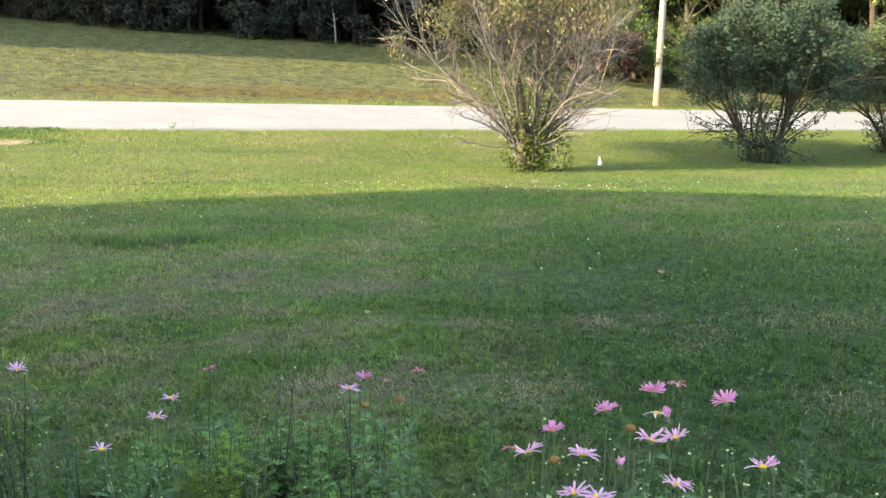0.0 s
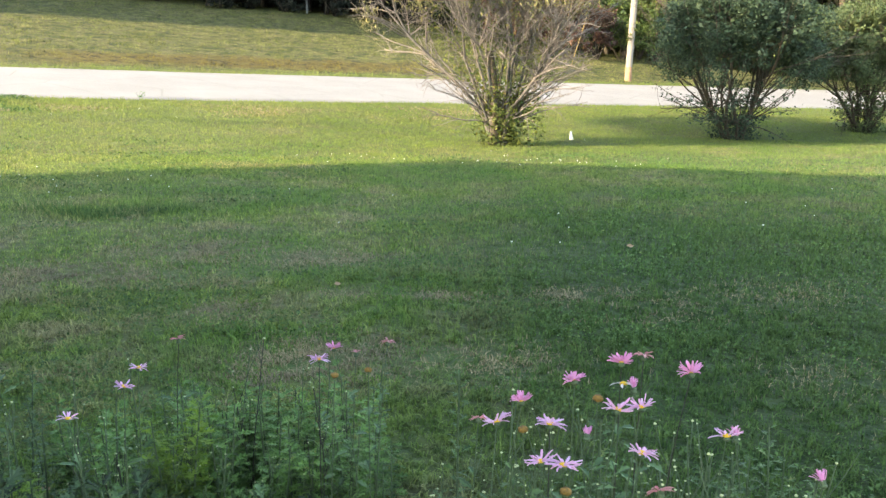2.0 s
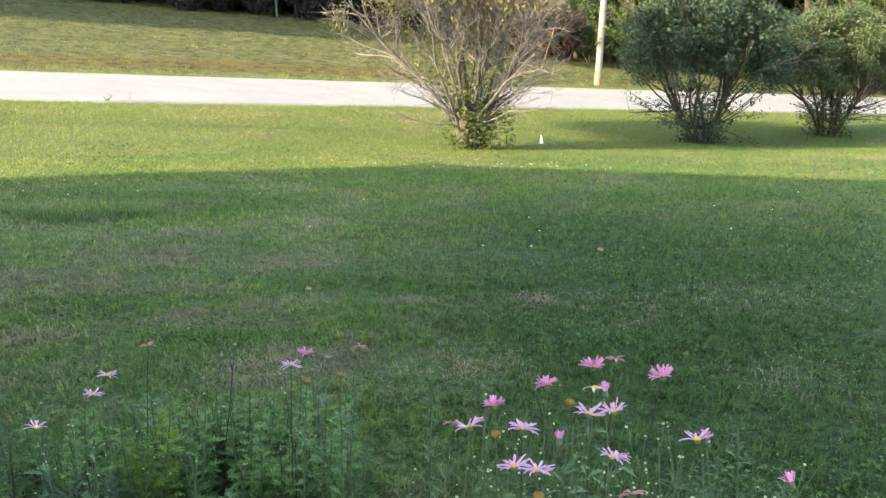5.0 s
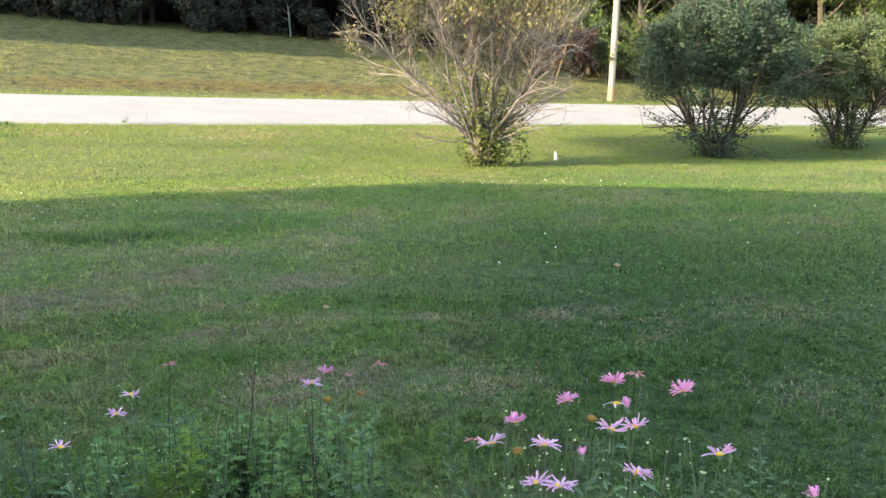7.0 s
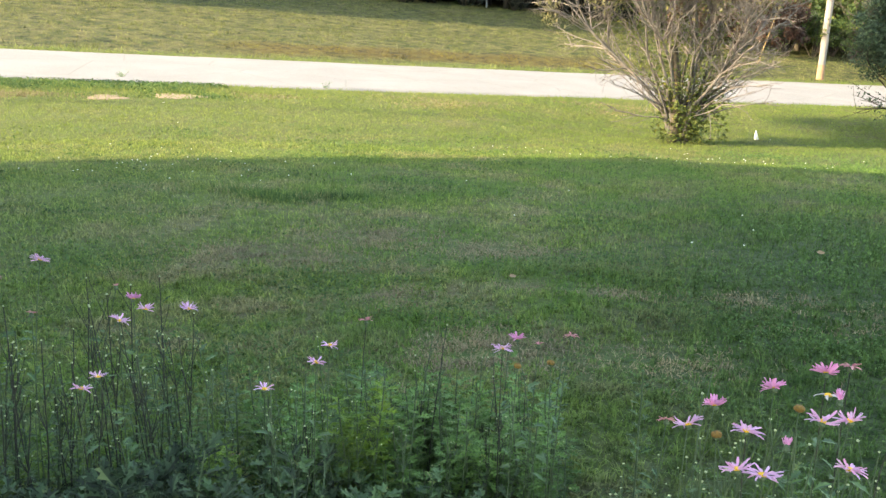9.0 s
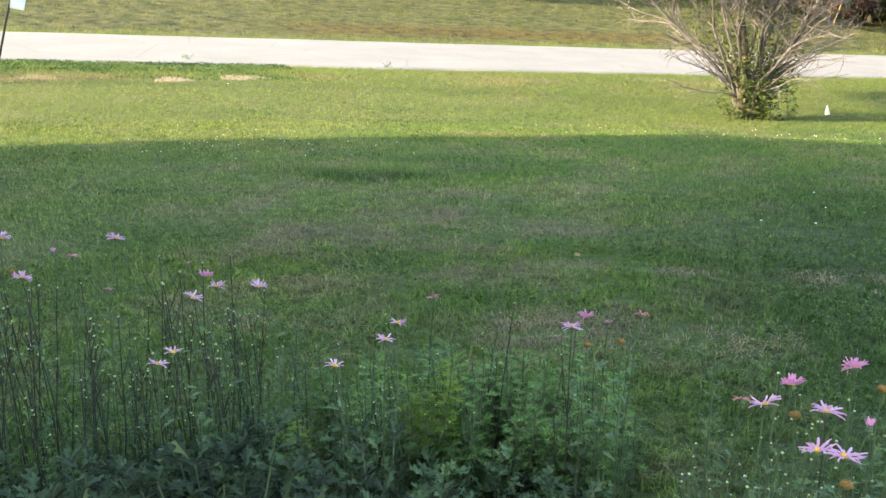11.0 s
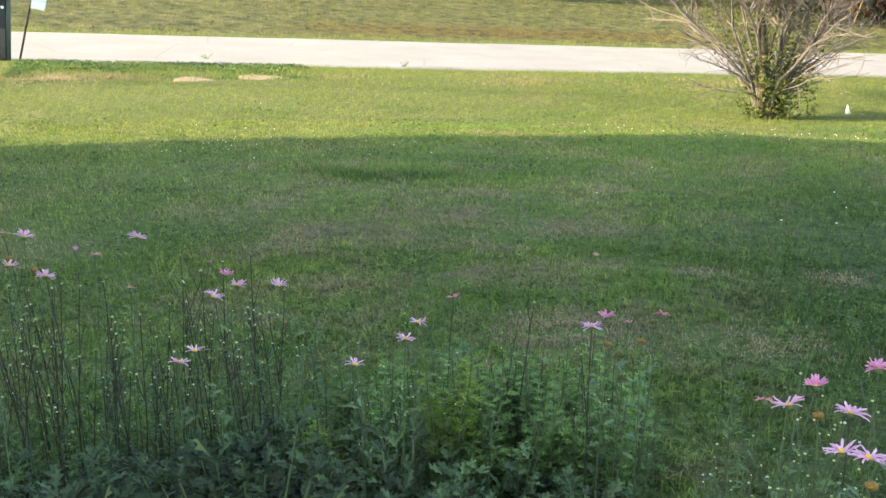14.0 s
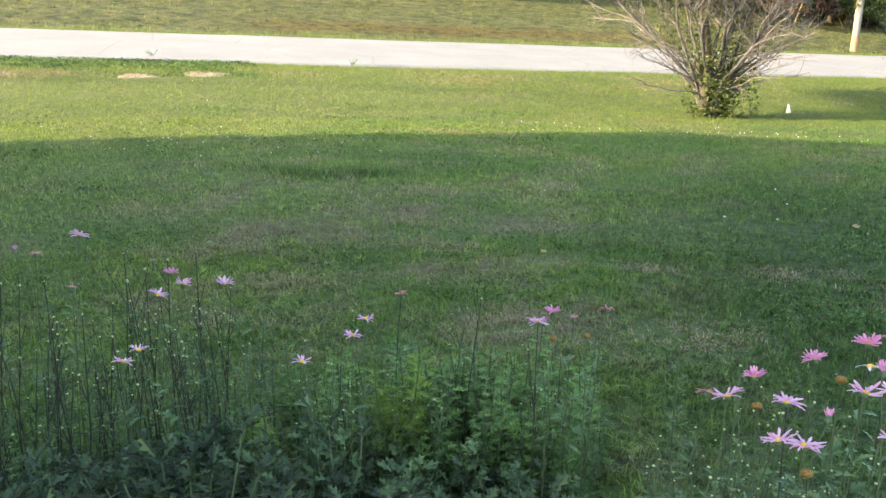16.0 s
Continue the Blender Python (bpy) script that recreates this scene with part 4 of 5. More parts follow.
    # unseen tall bare-trunked tree added past the house to shade lawn round the bushes
    lofty = woodland_tree(36, 18.9, 17.1, DARKBARK, WOODLEAF, "unseen tall bare-trunked tree with a small high crown, added to shade the lawn", 0.36, 34, 200, 2.15)
    tagged(lofty, group="trees round the lawn")
    lofty.matrix_basis = pose(-32.6, -1.6, G(-32.6, -1.6) - 0.05)
    # unseen trees added round the field to shade its far side
    high = woodland_tree(35, 18.0, 3.5, DARKBARK, WOODLEAF, "unseen tall high-crowned tree added to shade the field", 0.55, 64, 190, 4.6)
    spots = [(-41.9, 31.0, 1.2), (-44.3, 34.9, 1.15), (-47.4, 38.2, 1.15), (-48.9, 42.6, 1.2), (-52.9, 45.4, 1.2), (-46.3, 26.6, 1.4), (-49.5, 30.0, 1.4), (-50.9, 34.3, 1.4), (-54.1, 37.7, 1.4), (-55.5, 49.7, 1.3)]
    place(high, spots, rng, False)


def wood_interior():
    """The depth of the wood behind its edge, too dense to tell trees apart: shade put into near-black leaves."""
    rng = np.random.default_rng(77)
    n = 60000
    x = rng.uniform(-75, 60, n)
    y0 = np.interp(x, [-75, -30, -5, 2, 7, 60], [58, 60, 61, 56, 51, 52])
    y = y0 + rng.uniform(0, 14, n)
    z = height(x, y) + rng.uniform(0, 1, n) * 9.0
    v, f = leaves(np.stack([x, y, z], 1), 0.8, rng, slim=0.7)
    tagged(new("wood_interior", mesh("wood_interior", v, f, SHADESPRUCE, True)), "dense interior of the wood, its leaves coloured dark for shade", "woods", kind="stuff")


def house():
    """An unseen house added beside the bed so its gable shades the near lawn."""
    turn = math.degrees(math.atan2(LY, LX))
    eave, ridge, long, deep = 3.86, 6.46, 11.0, 10.32
    # gable end faces along the light; local x runs along the light, local y to its left
    a, w = -4.0, 9.75
    ob = thing("house", a * LX - w * LY, a * LY + w * LX, 0.0, "unseen pale sided house with a grey gable roof, added to shade the lawn", "house", turn=turn)
    bm = bmesh.new()
    prof = [(0, -0.2), (-deep, -0.2), (-deep, eave), (-deep / 2, ridge - 0.12), (0, eave)]
    ends = [[bm.verts.new((x, y, z)) for y, z in prof] for x in (0.0, -long)]
    for i in range(5):
        bm.faces.new((ends[0][i], ends[0][(i + 1) % 5], ends[1][(i + 1) % 5], ends[1][i]))
    bm.faces.new(ends[0][::-1])
    bm.faces.new(ends[1])
    bmesh.ops.recalc_face_normals(bm, faces=bm.faces[:])
    part("wall", from_bm("wall", bm, SIDING, False), ob)
    board = from_bm("siding_board", box_bm(0.0, 0.022, -deep + 0.02, -0.02, 0.0, 0.178, 0.004, 1), SIDING, False)
    for k in range(21):
        part("siding_board", board, ob, m=Matrix.Translation((0, 0, 0.05 + k * 0.19)))
    for sgn in (0, 1):
        bm = bmesh.new()
        lo, hi = (0.25, eave - 0.1), (-deep / 2, ridge)
        if sgn:
            lo = (-deep - 0.25, eave - 0.1)
        vs = [bm.verts.new((x, y, z + t)) for t in (0.0, 0.14) for x, (y, z) in ((0.25, lo), (-long - 0.25, lo), (-long - 0.25, hi), (0.25, hi))]
        for f in ((0, 1, 2, 3), (4, 5, 6, 7), (0, 1, 5, 4), (1, 2, 6, 5), (2, 3, 7, 6), (3, 0, 4, 7)):
            bm.faces.new([vs[i] for i in f])
        bmesh.ops.recalc_face_normals(bm, faces=bm.faces[:])
        part("roof_slope", from_bm("roof_slope", bm, SHINGLE, False), ob, "grey shingled roof slope of the added house")


fan_tree()
dense_bush(5.3, 18.0, 3.9, 3.2, 0.95, 51, "large round dull green bush on bare lower stems", BUSHLEAF)
dense_bush(8.55, 19.9, 3.4, 2.85, 0.9, 52, "smaller round green bush with sunlit top leaves", OLIVELEAF)
build_wood()
wood_interior()


# ---- roadside things ----
def mailbox():
    x, y = -11.77, 13.45
    box = thing("mailbox", x, y, G(x, y) - 0.01, "dark green moulded plastic mailbox on a wide post by the road", "mailbox", turn=41)
    box.matrix_world = pose(x, y, G(x, y) - 0.02, 0, 6.5, 41)
    # post with a dark slot down its front
    part("post_side", from_bm("post_side", box_bm(-0.13, -0.065, -0.13, 0.13, 0, 1.08, 0.015), POST), box)
    part("post_side", from_bm("post_side", box_bm(0.060, 0.13, -0.13, 0.13, 0, 1.08, 0.015), POST), box)
    part("post_core", from_bm("post_core", box_bm(-0.08, 0.07, -0.07, 0.11, 0, 1.05, 0.004), BLACK), box, "dark recessed slot in the post")
    part("slot_insert", from_bm("slot_insert", box_bm(-0.055, 0.045, -0.10, -0.06, 0.05, 0.55, 0.008), mottled("brown_insert", (0.045, 0.035, 0.03), (0.08, 0.065, 0.055), 12, 0.6)), box)
    knob = bmesh.new()
    bmesh.ops.create_uvsphere(knob, u_segments=12, v_segments=8, radius=0.03, matrix=pose(0.0, -0.085, 0.90))
    part("knob", from_bm("knob", knob, WHITE), box, "white round knob")
    part("collar", from_bm("collar", box_bm(-0.185, 0.185, -0.24, 0.26, 1.06, 1.14, 0.02), POST), box)
    # rounded box body
    bm = bmesh.new()
    prof = [(-0.18, 1.14), (0.18, 1.14), (0.18, 1.32)] + [(0.18 * math.cos(a), 1.32 + 0.16 * math.sin(a)) for a in np.linspace(0.2, math.pi - 0.2, 9)] + [(-0.18, 1.32)]
    rings = []
    for yy in (-0.27, 0.30):
        rings.append([bm.verts.new((px, yy, pz)) for px, pz in prof])
    n = len(prof)
    for i in range(n):
        bm.faces.new((rings[0][i], rings[0][(i + 1) % n], rings[1][(i + 1) % n], rings[1][i]))
    bm.faces.new(rings[0][::-1])
    bm.faces.new(rings[1])
    body = part("body", from_bm("body", bm, POST, False), box)
    part("door", from_bm("door", box_bm(-0.14, 0.12, -0.295, -0.272, 1.16, 1.36, 0.008), DOOR), body, "grey mailbox door")
    part("handle", from_bm("handle", box_bm(-0.05, 0.04, -0.325, -0.29, 1.30, 1.325, 0.006), BLACK), body, "dark door handle")


def driveway_marker():
    x, y = -11.52, 13.54
    m = thing("reflector_marker", x, y, G(x, y) - 0.01, "leaning iron rod with a pale blue reflector plate", "road marker", turn=41)
    top = np.array([0.40, 0.0, 1.25])
    part("rod", mesh("rod", *tubes([(np.array([[0, 0, -0.05], top * 0.5, top]), [0.018, 0.018, 0.018])], 8), ROD), m)
    tilt = pose(0.42, -0.03, 1.00, 0, 14, 0)
    plate = part("plate", from_bm("plate", box_bm(-0.10, 0.13, -0.02, 0.02, -0.16, 0.16, 0.012), PLATE), m, "pale blue-white reflector plate", tilt)
    part("lower_band", from_bm("lower_band", box_bm(-0.095, 0.11, -0.026, -0.018, -0.15, -0.03, 0.003), WHITE), plate)
    bolt = bmesh.new()
    bmesh.ops.create_cone(bolt, cap_ends=True, segments=8, radius1=0.012, radius2=0.012, depth=0.06, matrix=pose(-0.085, 0, 0.1, 90, 0, 0))
    part("bolt", from_bm("bolt", bolt, ROD), plate)


def utility_pole():
    x, y = 6.05, 33.9
    p = thing("utility_pole", x, y, G(x, y) - 0.05, "weathered pale wooden utility pole with a reddish foot", "pole")
    rng = np.random.default_rng(8)
    tops = np.array([0.25, 0.1, 9.2])
    pts = [tops * f for f in (0.055, 0.2, 0.4, 0.7, 1.0)]
    part("shaft", mesh("shaft", *tubes([(np.array(pts), [0.118, 0.116, 0.112, 0.105, 0.095])], 16), POLE), p)
    part("foot", mesh("foot", *tubes([(np.array([[0, 0, -0.1], tops * 0.03, tops * 0.06]), [0.128, 0.125, 0.121])], 16), POLEBASE), p, "reddish stained pole foot")
    v = rng.uniform(0, 1, 60)
    a = rng.uniform(0, 6.28, 60)
    c = np.stack([np.cos(a) * 0.17 + 0.03, np.sin(a) * 0.17, 1.35 + v * 0.75], 1)
    vv, f = leaves(c, 0.13, rng, slim=0.6)
    part("vine", mesh("vine", vv, f, SHRUBLEAF, True), p, "climbing vine leaves")
    # guy line with its yellow guard
    gx, gy = 4.12, 35.2
    g = thing("guy_wire", gx, gy, G(gx, gy), "thin steel guy wire with a yellow plastic guard", "guy wire")
    to = np.array([x + 0.25 - gx, y + 0.1 - gy, 8.6 + G(x, y) - G(gx, gy)])
    part("wire", mesh("wire", *tubes([(np.array([[0, 0, -0.1], to * 0.5, to]), [0.008] * 3)], 5), ROD), g)
    part("guard", mesh("guard", *tubes([(np.array([to * 0.01, to * 0.14, to * 0.27]), [0.012] * 3)], 8), GUARD), g, "yellow plastic guard")


def lawn_marker():
    x, y = 1.95, 15.9
    m = thing("lawn_marker", x, y, G(x, y) - 0.01, "small white plastic cone marker in the lawn", "marker")
    bm = bmesh.new()
    bmesh.ops.create_cone(bm, cap_ends=True, segments=10, radius1=0.040, radius2=0.008, depth=0.145, matrix=pose(0, 0, 0.095, 0, -6, 0))
    part("cone", from_bm("cone", bm, WHITE), m)
    part("stake", mesh("stake", *tubes([(np.array([[0, 0, -0.05], [0, 0, 0.05]]), [0.02, 0.02])], 6), WHITE), m)


def sand_patch(x, y, rx, ry, turn, seed):
    rng = np.random.default_rng(seed)
    n, rings = 26, 5
    a = np.linspace(0, 2 * np.pi, n, endpoint=False)
    rag = 1 + 0.22 * np.sin(a * 3 + seed) + rng.normal(0, 0.10, n)
    V = [(0, 0, 0.02)]
    c, s = math.cos(radians(turn)), math.sin(radians(turn))
    for r in range(1, rings + 1):
        for k in range(n):
            u, w = math.cos(a[k]) * rx * rag[k] * r / rings, math.sin(a[k]) * ry * rag[k] * r / rings
            dx, dy = u * c - w * s, u * s + w * c
            V.append((dx, dy, float(height(x + dx, y + dy)) - G(x, y) + (0.006 + rng.uniform(0, 0.008) if r < rings else -0.03)))
    tri = np.array([(0, 1 + k, 1 + (k + 1) % n) for k in range(n)])
    quads = np.array([(1 + r * n + k, 1 + (r + 1) * n + k, 1 + (r + 1) * n + (k + 1) % n, 1 + r * n + (k + 1) % n) for r in range(rings - 1) for k in range(n)])
    ob = new("bare_patch", mesh("bare_patch", np.array(V), [tri, quads], SAND))
    ob.location = (x, y, G(x, y))
    tagged(ob, "bare sandy patch worn through the lawn by the road", "bare soil", "bare patches in the verge", "stuff")


house()
mailbox()
driveway_marker()
utility_pole()
lawn_marker()
sand_patch(-7.13, 13.8, 0.48, 0.42, 20, 1)
sand_patch(-7.85, 12.95, 0.32, 0.32, 20, 2)
sand_patch(-9.55, 12.0, 0.34, 0.26, 25, 3)


# ---- the flower bed ----
def bed_soil():
    xs, ys = np.arange(-3.2, 1.4, 0.06), np.arange(0.8, 2.75, 0.06)
    X, Y = np.meshgrid(xs, ys)
    d = np.hypot(X, Y)
    rim = np.minimum.reduce([(X + 2.9 + 0.15 * np.sin(Y * 4)) / 0.5, (1.2 + 0.1 * np.sin(Y * 5) - X) / 0.5, (Y - 1.0 - 0.1 * np.sin(X * 2.3)) / 0.35, (2.58 + 0.1 * np.sin(X * 3) - d) / 0.3])
    rng = np.random.default_rng(3)
    Z = height(X, Y) + 0.075 * smooth(rim) - 0.05 + rng.normal(0, 0.008, X.shape) * (rim > 0)
    nx, ny = len(xs), len(ys)
    i = np.arange(ny - 1)[:, None] * nx + np.arange(nx - 1)[None, :]
    F = np.stack([i, i + 1, i + nx + 1, i + nx], -1).reshape(-1, 4)
    tagged(new("bed_soil", mesh("bed_soil", np.stack([X, Y, Z], -1).reshape(-1, 3), F, SOIL)), "dark damp soil of the flower bed", "soil", kind="structure")


def lobed(length, width, lobes=3):
    """Outline of one lobed leaf along +x, as a fan round its midrib; corners and triangles."""
    if lobes == 3:
        shape = ((0.0, 0.04), (0.22, 0.08), (0.28, 0.16), (0.44, 0.80), (0.42, 0.26), (0.48, 0.26), (0.70, 1.20), (0.66, 0.34), (0.72, 0.30), (0.90, 0.78), (0.85, 0.26), (1.0, 0.0))
    elif lobes == 5:
        shape = ((0.0, 0.02), (0.20, 0.04), (0.27, 0.16), (0.36, 0.60), (0.43, 0.30), (0.47, 0.20), (0.56, 0.44), (0.70, 0.78), (0.70, 0.36), (0.73, 0.20), (0.80, 0.30), (0.92, 0.44), (0.89, 0.15), (1.0, 0.0))
    else:
        shape = ((0.0, 0.05), (0.30, 0.25), (0.48, 1.0), (0.55, 0.40), (0.72, 0.95), (0.80, 0.40), (1.0, 0.0))
    top = [(t, w * width) for t, w in shape]
    V, F = [], []
    for sgn in (1, -1):
        b = len(V)
        for t, w in top:
            V.append((t * length, sgn * w, 0.25 * w - 0.25 * length * t * t))
        for t, w in top:
            V.append((t * length * 0.98, 0.0, -0.25 * length * t * t))
        n = len(top)
        for i in range(n - 1):
            q = (b + i, b + i + 1, b + n + i + 1, b + n + i)
            F.append(q if sgn < 0 else q[::-1])
    return np.array(V), np.array(F)


def put_leaves(rng, roots, aims, sizes, width=0.30, lobes=3):
    """Many lobed leaves: one at each root, pointing along its aim."""
    LV, LF = lobed(1.0, width, lobes)
    V, F = [], []
    for i, (p, a, s) in enumerate(zip(roots, aims, sizes)):
        x = a / np.linalg.norm(a)
        up = np.array([0, 0, 1.0]) + rng.normal(0, 0.3, 3)
        y = np.cross(up, x)
        y /= np.linalg.norm(y) + 1e-9
        z = np.cross(x, y)
        V.append(p + s * (LV[:, :1] * x + LV[:, 1:2] * y + LV[:, 2:] * z))
        F.append(LF + i * len(LV))
    return np.concatenate(V), np.concatenate(F)


def leafy_clump(seed, count, radius, tall, size, mat, label, name="mum_clump"):
    rng = np.random.default_rng(seed)
    ob = thing(name, 0, 0, 0, label, "plant", "leafy plants in the bed")
    lines, roots, aims, sizes = [], [], [], []
    for k in range(count):
        a = rng.uniform(0, 6.28)
        out = radius * math.sqrt(rng.uniform(0, 1))
        h = tall * rng.uniform(0.45, 1.0) * (1 - 0.35 * out / radius)
        p = np.array([[0.25 * out * math.cos(a), 0.25 * out * math.sin(a), -0.02], [0.7 * out * math.cos(a), 0.7 * out * math.sin(a), h * 0.6], [out * math.cos(a), out * math.sin(a), h]])
        lines.append((p, [0.0024, 0.002, 0.0014]))
        for j in range(14):
            f = rng.uniform(0.60, 1.0) if j < 9 else 1.0
            q = p[1] * (1 - f) * 2 + p[2] * (2 * f - 1) if f > 0.5 else p[0] * (1 - 2 * f) + p[1] * 2 * f
            b = a + rng.normal(0, 1.3)
            roots.append(q)
            aims.append(np.array([math.cos(b), math.sin(b), rng.uniform(-0.1, 0.7) if j < 9 else rng.uniform(0.5, 1.6)]))
            sizes.append(size * rng.uniform(0.6, 1.2))
    part("stalk", mesh("stalk", *tubes(lines, 3), GREENSTEM), ob)["kind"] = "stuff"
    v, f = put_leaves(rng, roots, aims, sizes, 0.31, 5)
    part("leaves", mesh("leaves", v, f, mat, True), ob)
    return ob


def leafy_stem(seed, tall, size, mat, stem_mat, label, count=26, name="leafy_stem", wide=0.3):
    rng = np.random.default_rng(seed)
    ob = thing(name, 0, 0, 0, label, "plant", "upright stems in the bed")
    pl, rl, _ = limb(rng, (0, 0, -0.02), (rng.normal(0, 0.06), rng.normal(0, 0.06), 1), tall, 0.0045, 0.002, 8, 0.05, 0.03)
    part("stem", mesh("stem", *tubes([(pl, rl)], 5), stem_mat), ob)
    roots, aims, sizes = [], [], []
    for k in range(count):
        f = 0.25 + 0.75 * k / count
        i = min(int(f * 8), 7)
        b = k * 2.4 + rng.normal(0, 0.3)
        roots.append(pl[i] + (pl[i + 1] - pl[i]) * (f * 8 - i))
        aims.append(np.array([math.cos(b), math.sin(b), rng.uniform(0.1, 0.8)]))
        sizes.append(size * rng.uniform(0.6, 1.1) * (1.15 - 0.5 * f))
    v, f = put_leaves(rng, roots, aims, sizes, wide)
    part("leaves", mesh("leaves", v, f, mat, True), ob)
    return ob


def bud_ball(r):
    bm = bmesh.new()
    bmesh.ops.create_icosphere(bm, subdivisions=1, radius=r)
    bmesh.ops.scale(bm, vec=(1, 1, 0.75), verts=bm.verts[:])
    return bm


BUD_MESH = from_bm("bud", bud_ball(0.0041), BUD)


def bud_stem(seed, tall, dark, every=1):
    """A wiry upright stem with a few branchlets, thin leaves and pale buds."""
    rng = np.random.default_rng(seed)
    ob = thing("bud_stem", 0, 0, 0, "wiry dark flower stem with small pale buds" if dark else "thin green flower stem with small pale buds", "plant", "budding stems in the bed")
    pl, rl, _ = limb(rng, (0, 0, -0.02), (rng.normal(0, 0.07), rng.normal(0, 0.07), 1), tall, 0.0028, 0.0013, 8, 0.05, 0.035)
    lines, tips = [(pl, rl)], [pl[-1]]
    roots, aims, sizes = [], [], []
    for k in range(rng.integers(4, 7)):
        i = rng.integers(5, 8)
        a = rng.uniform(0, 6.28)
        p2, r2, _ = limb(rng, pl[i], (math.cos(a) * 0.5, math.sin(a) * 0.5, 1), tall * rng.uniform(0.10, 0.22), 0.0012, 0.0008, 4, 0.08, 0.06)
        lines.append((p2, r2))
        tips.append(p2[-1])
    for k in range(22):
        i = rng.integers(1, 8)
        a = rng.uniform(0, 6.28)
        roots.append(pl[i])
        aims.append(np.array([math.cos(a), math.sin(a), rng.uniform(0.3, 1.1)]))
        sizes.append(rng.uniform(0.02, 0.05) * (1.5 if i < 4 else 0.9))
    part("stem", mesh("stem", *tubes(lines, 4), STEM if dark else GREENSTEM), ob)
    v, f = put_leaves(rng, roots, aims, sizes, 0.12, 3)
    part("leaves", mesh("leaves", v, f, MUMLEAF, True), ob)
    for p in tips[::every]:
        part("bud", BUD_MESH, ob, m=Matrix.Translation(p) @ Matrix.Diagonal((rng.uniform(0.65, 1.05) * (1.0 if dark else 0.78),) * 3 + (1,)))
    return ob


def petal_mesh(name, length, width, droop, mat):
    t = np.array([0.0, 0.35, 0.75, 1.0])
    w = np.array([0.35, 0.85, 1.0, 0.45]) * width / 2
    V = []
    for a, b in zip(t, w):
        z = 0.10 * length * a - droop * length * a * a
        V += [(0.006 + a * length, -b, z + 0.001), (0.006 + a * length, 0, z - 0.0008), (0.006 + a * length, b, z + 0.001)]
    F = []
    for i in range(3):
        for j in range(2):
            F.append((3 * i + j, 3 * i + j + 1, 3 * i + j + 4, 3 * i + j + 3))
    return mesh(name, np.array(V), np.array(F), mat)


PETALS = [petal_mesh("petal", 0.0235, 0.0050, d, LILAC) for d in (0.10, 0.40, -0.20)]
FULL_PETALS = [petal_mesh("petal", 0.0235, 0.0056, d, PETAL) for d in (0.0, 0.35, -0.25)]
FADED_PETALS = [petal_mesh("petal", 0.015, 0.0060, d, FADED) for d in (0.5, 1.0)]
PALE_PETALS = [petal_mesh("petal", 0.022, 0.0060, d, WHITEPETAL) for d in (0.2, 0.6)]


def dome(r, h, mat, name):
    bm = bmesh.new()
    bmesh.ops.create_icosphere(bm, subdivisions=2, radius=r)
    bmesh.ops.scale(bm, vec=(1, 1, h), verts=bm.verts[:])
    return from_bm(name, bm, mat)


DISC_MESH = dome(0.0085, 0.55, DISC, "disc")
SPENT_MESH = dome(0.0105, 0.75, SPENT, "disc")
CALYX_MESH = dome(0.0065, 0.8, GREENSTEM, "calyx")


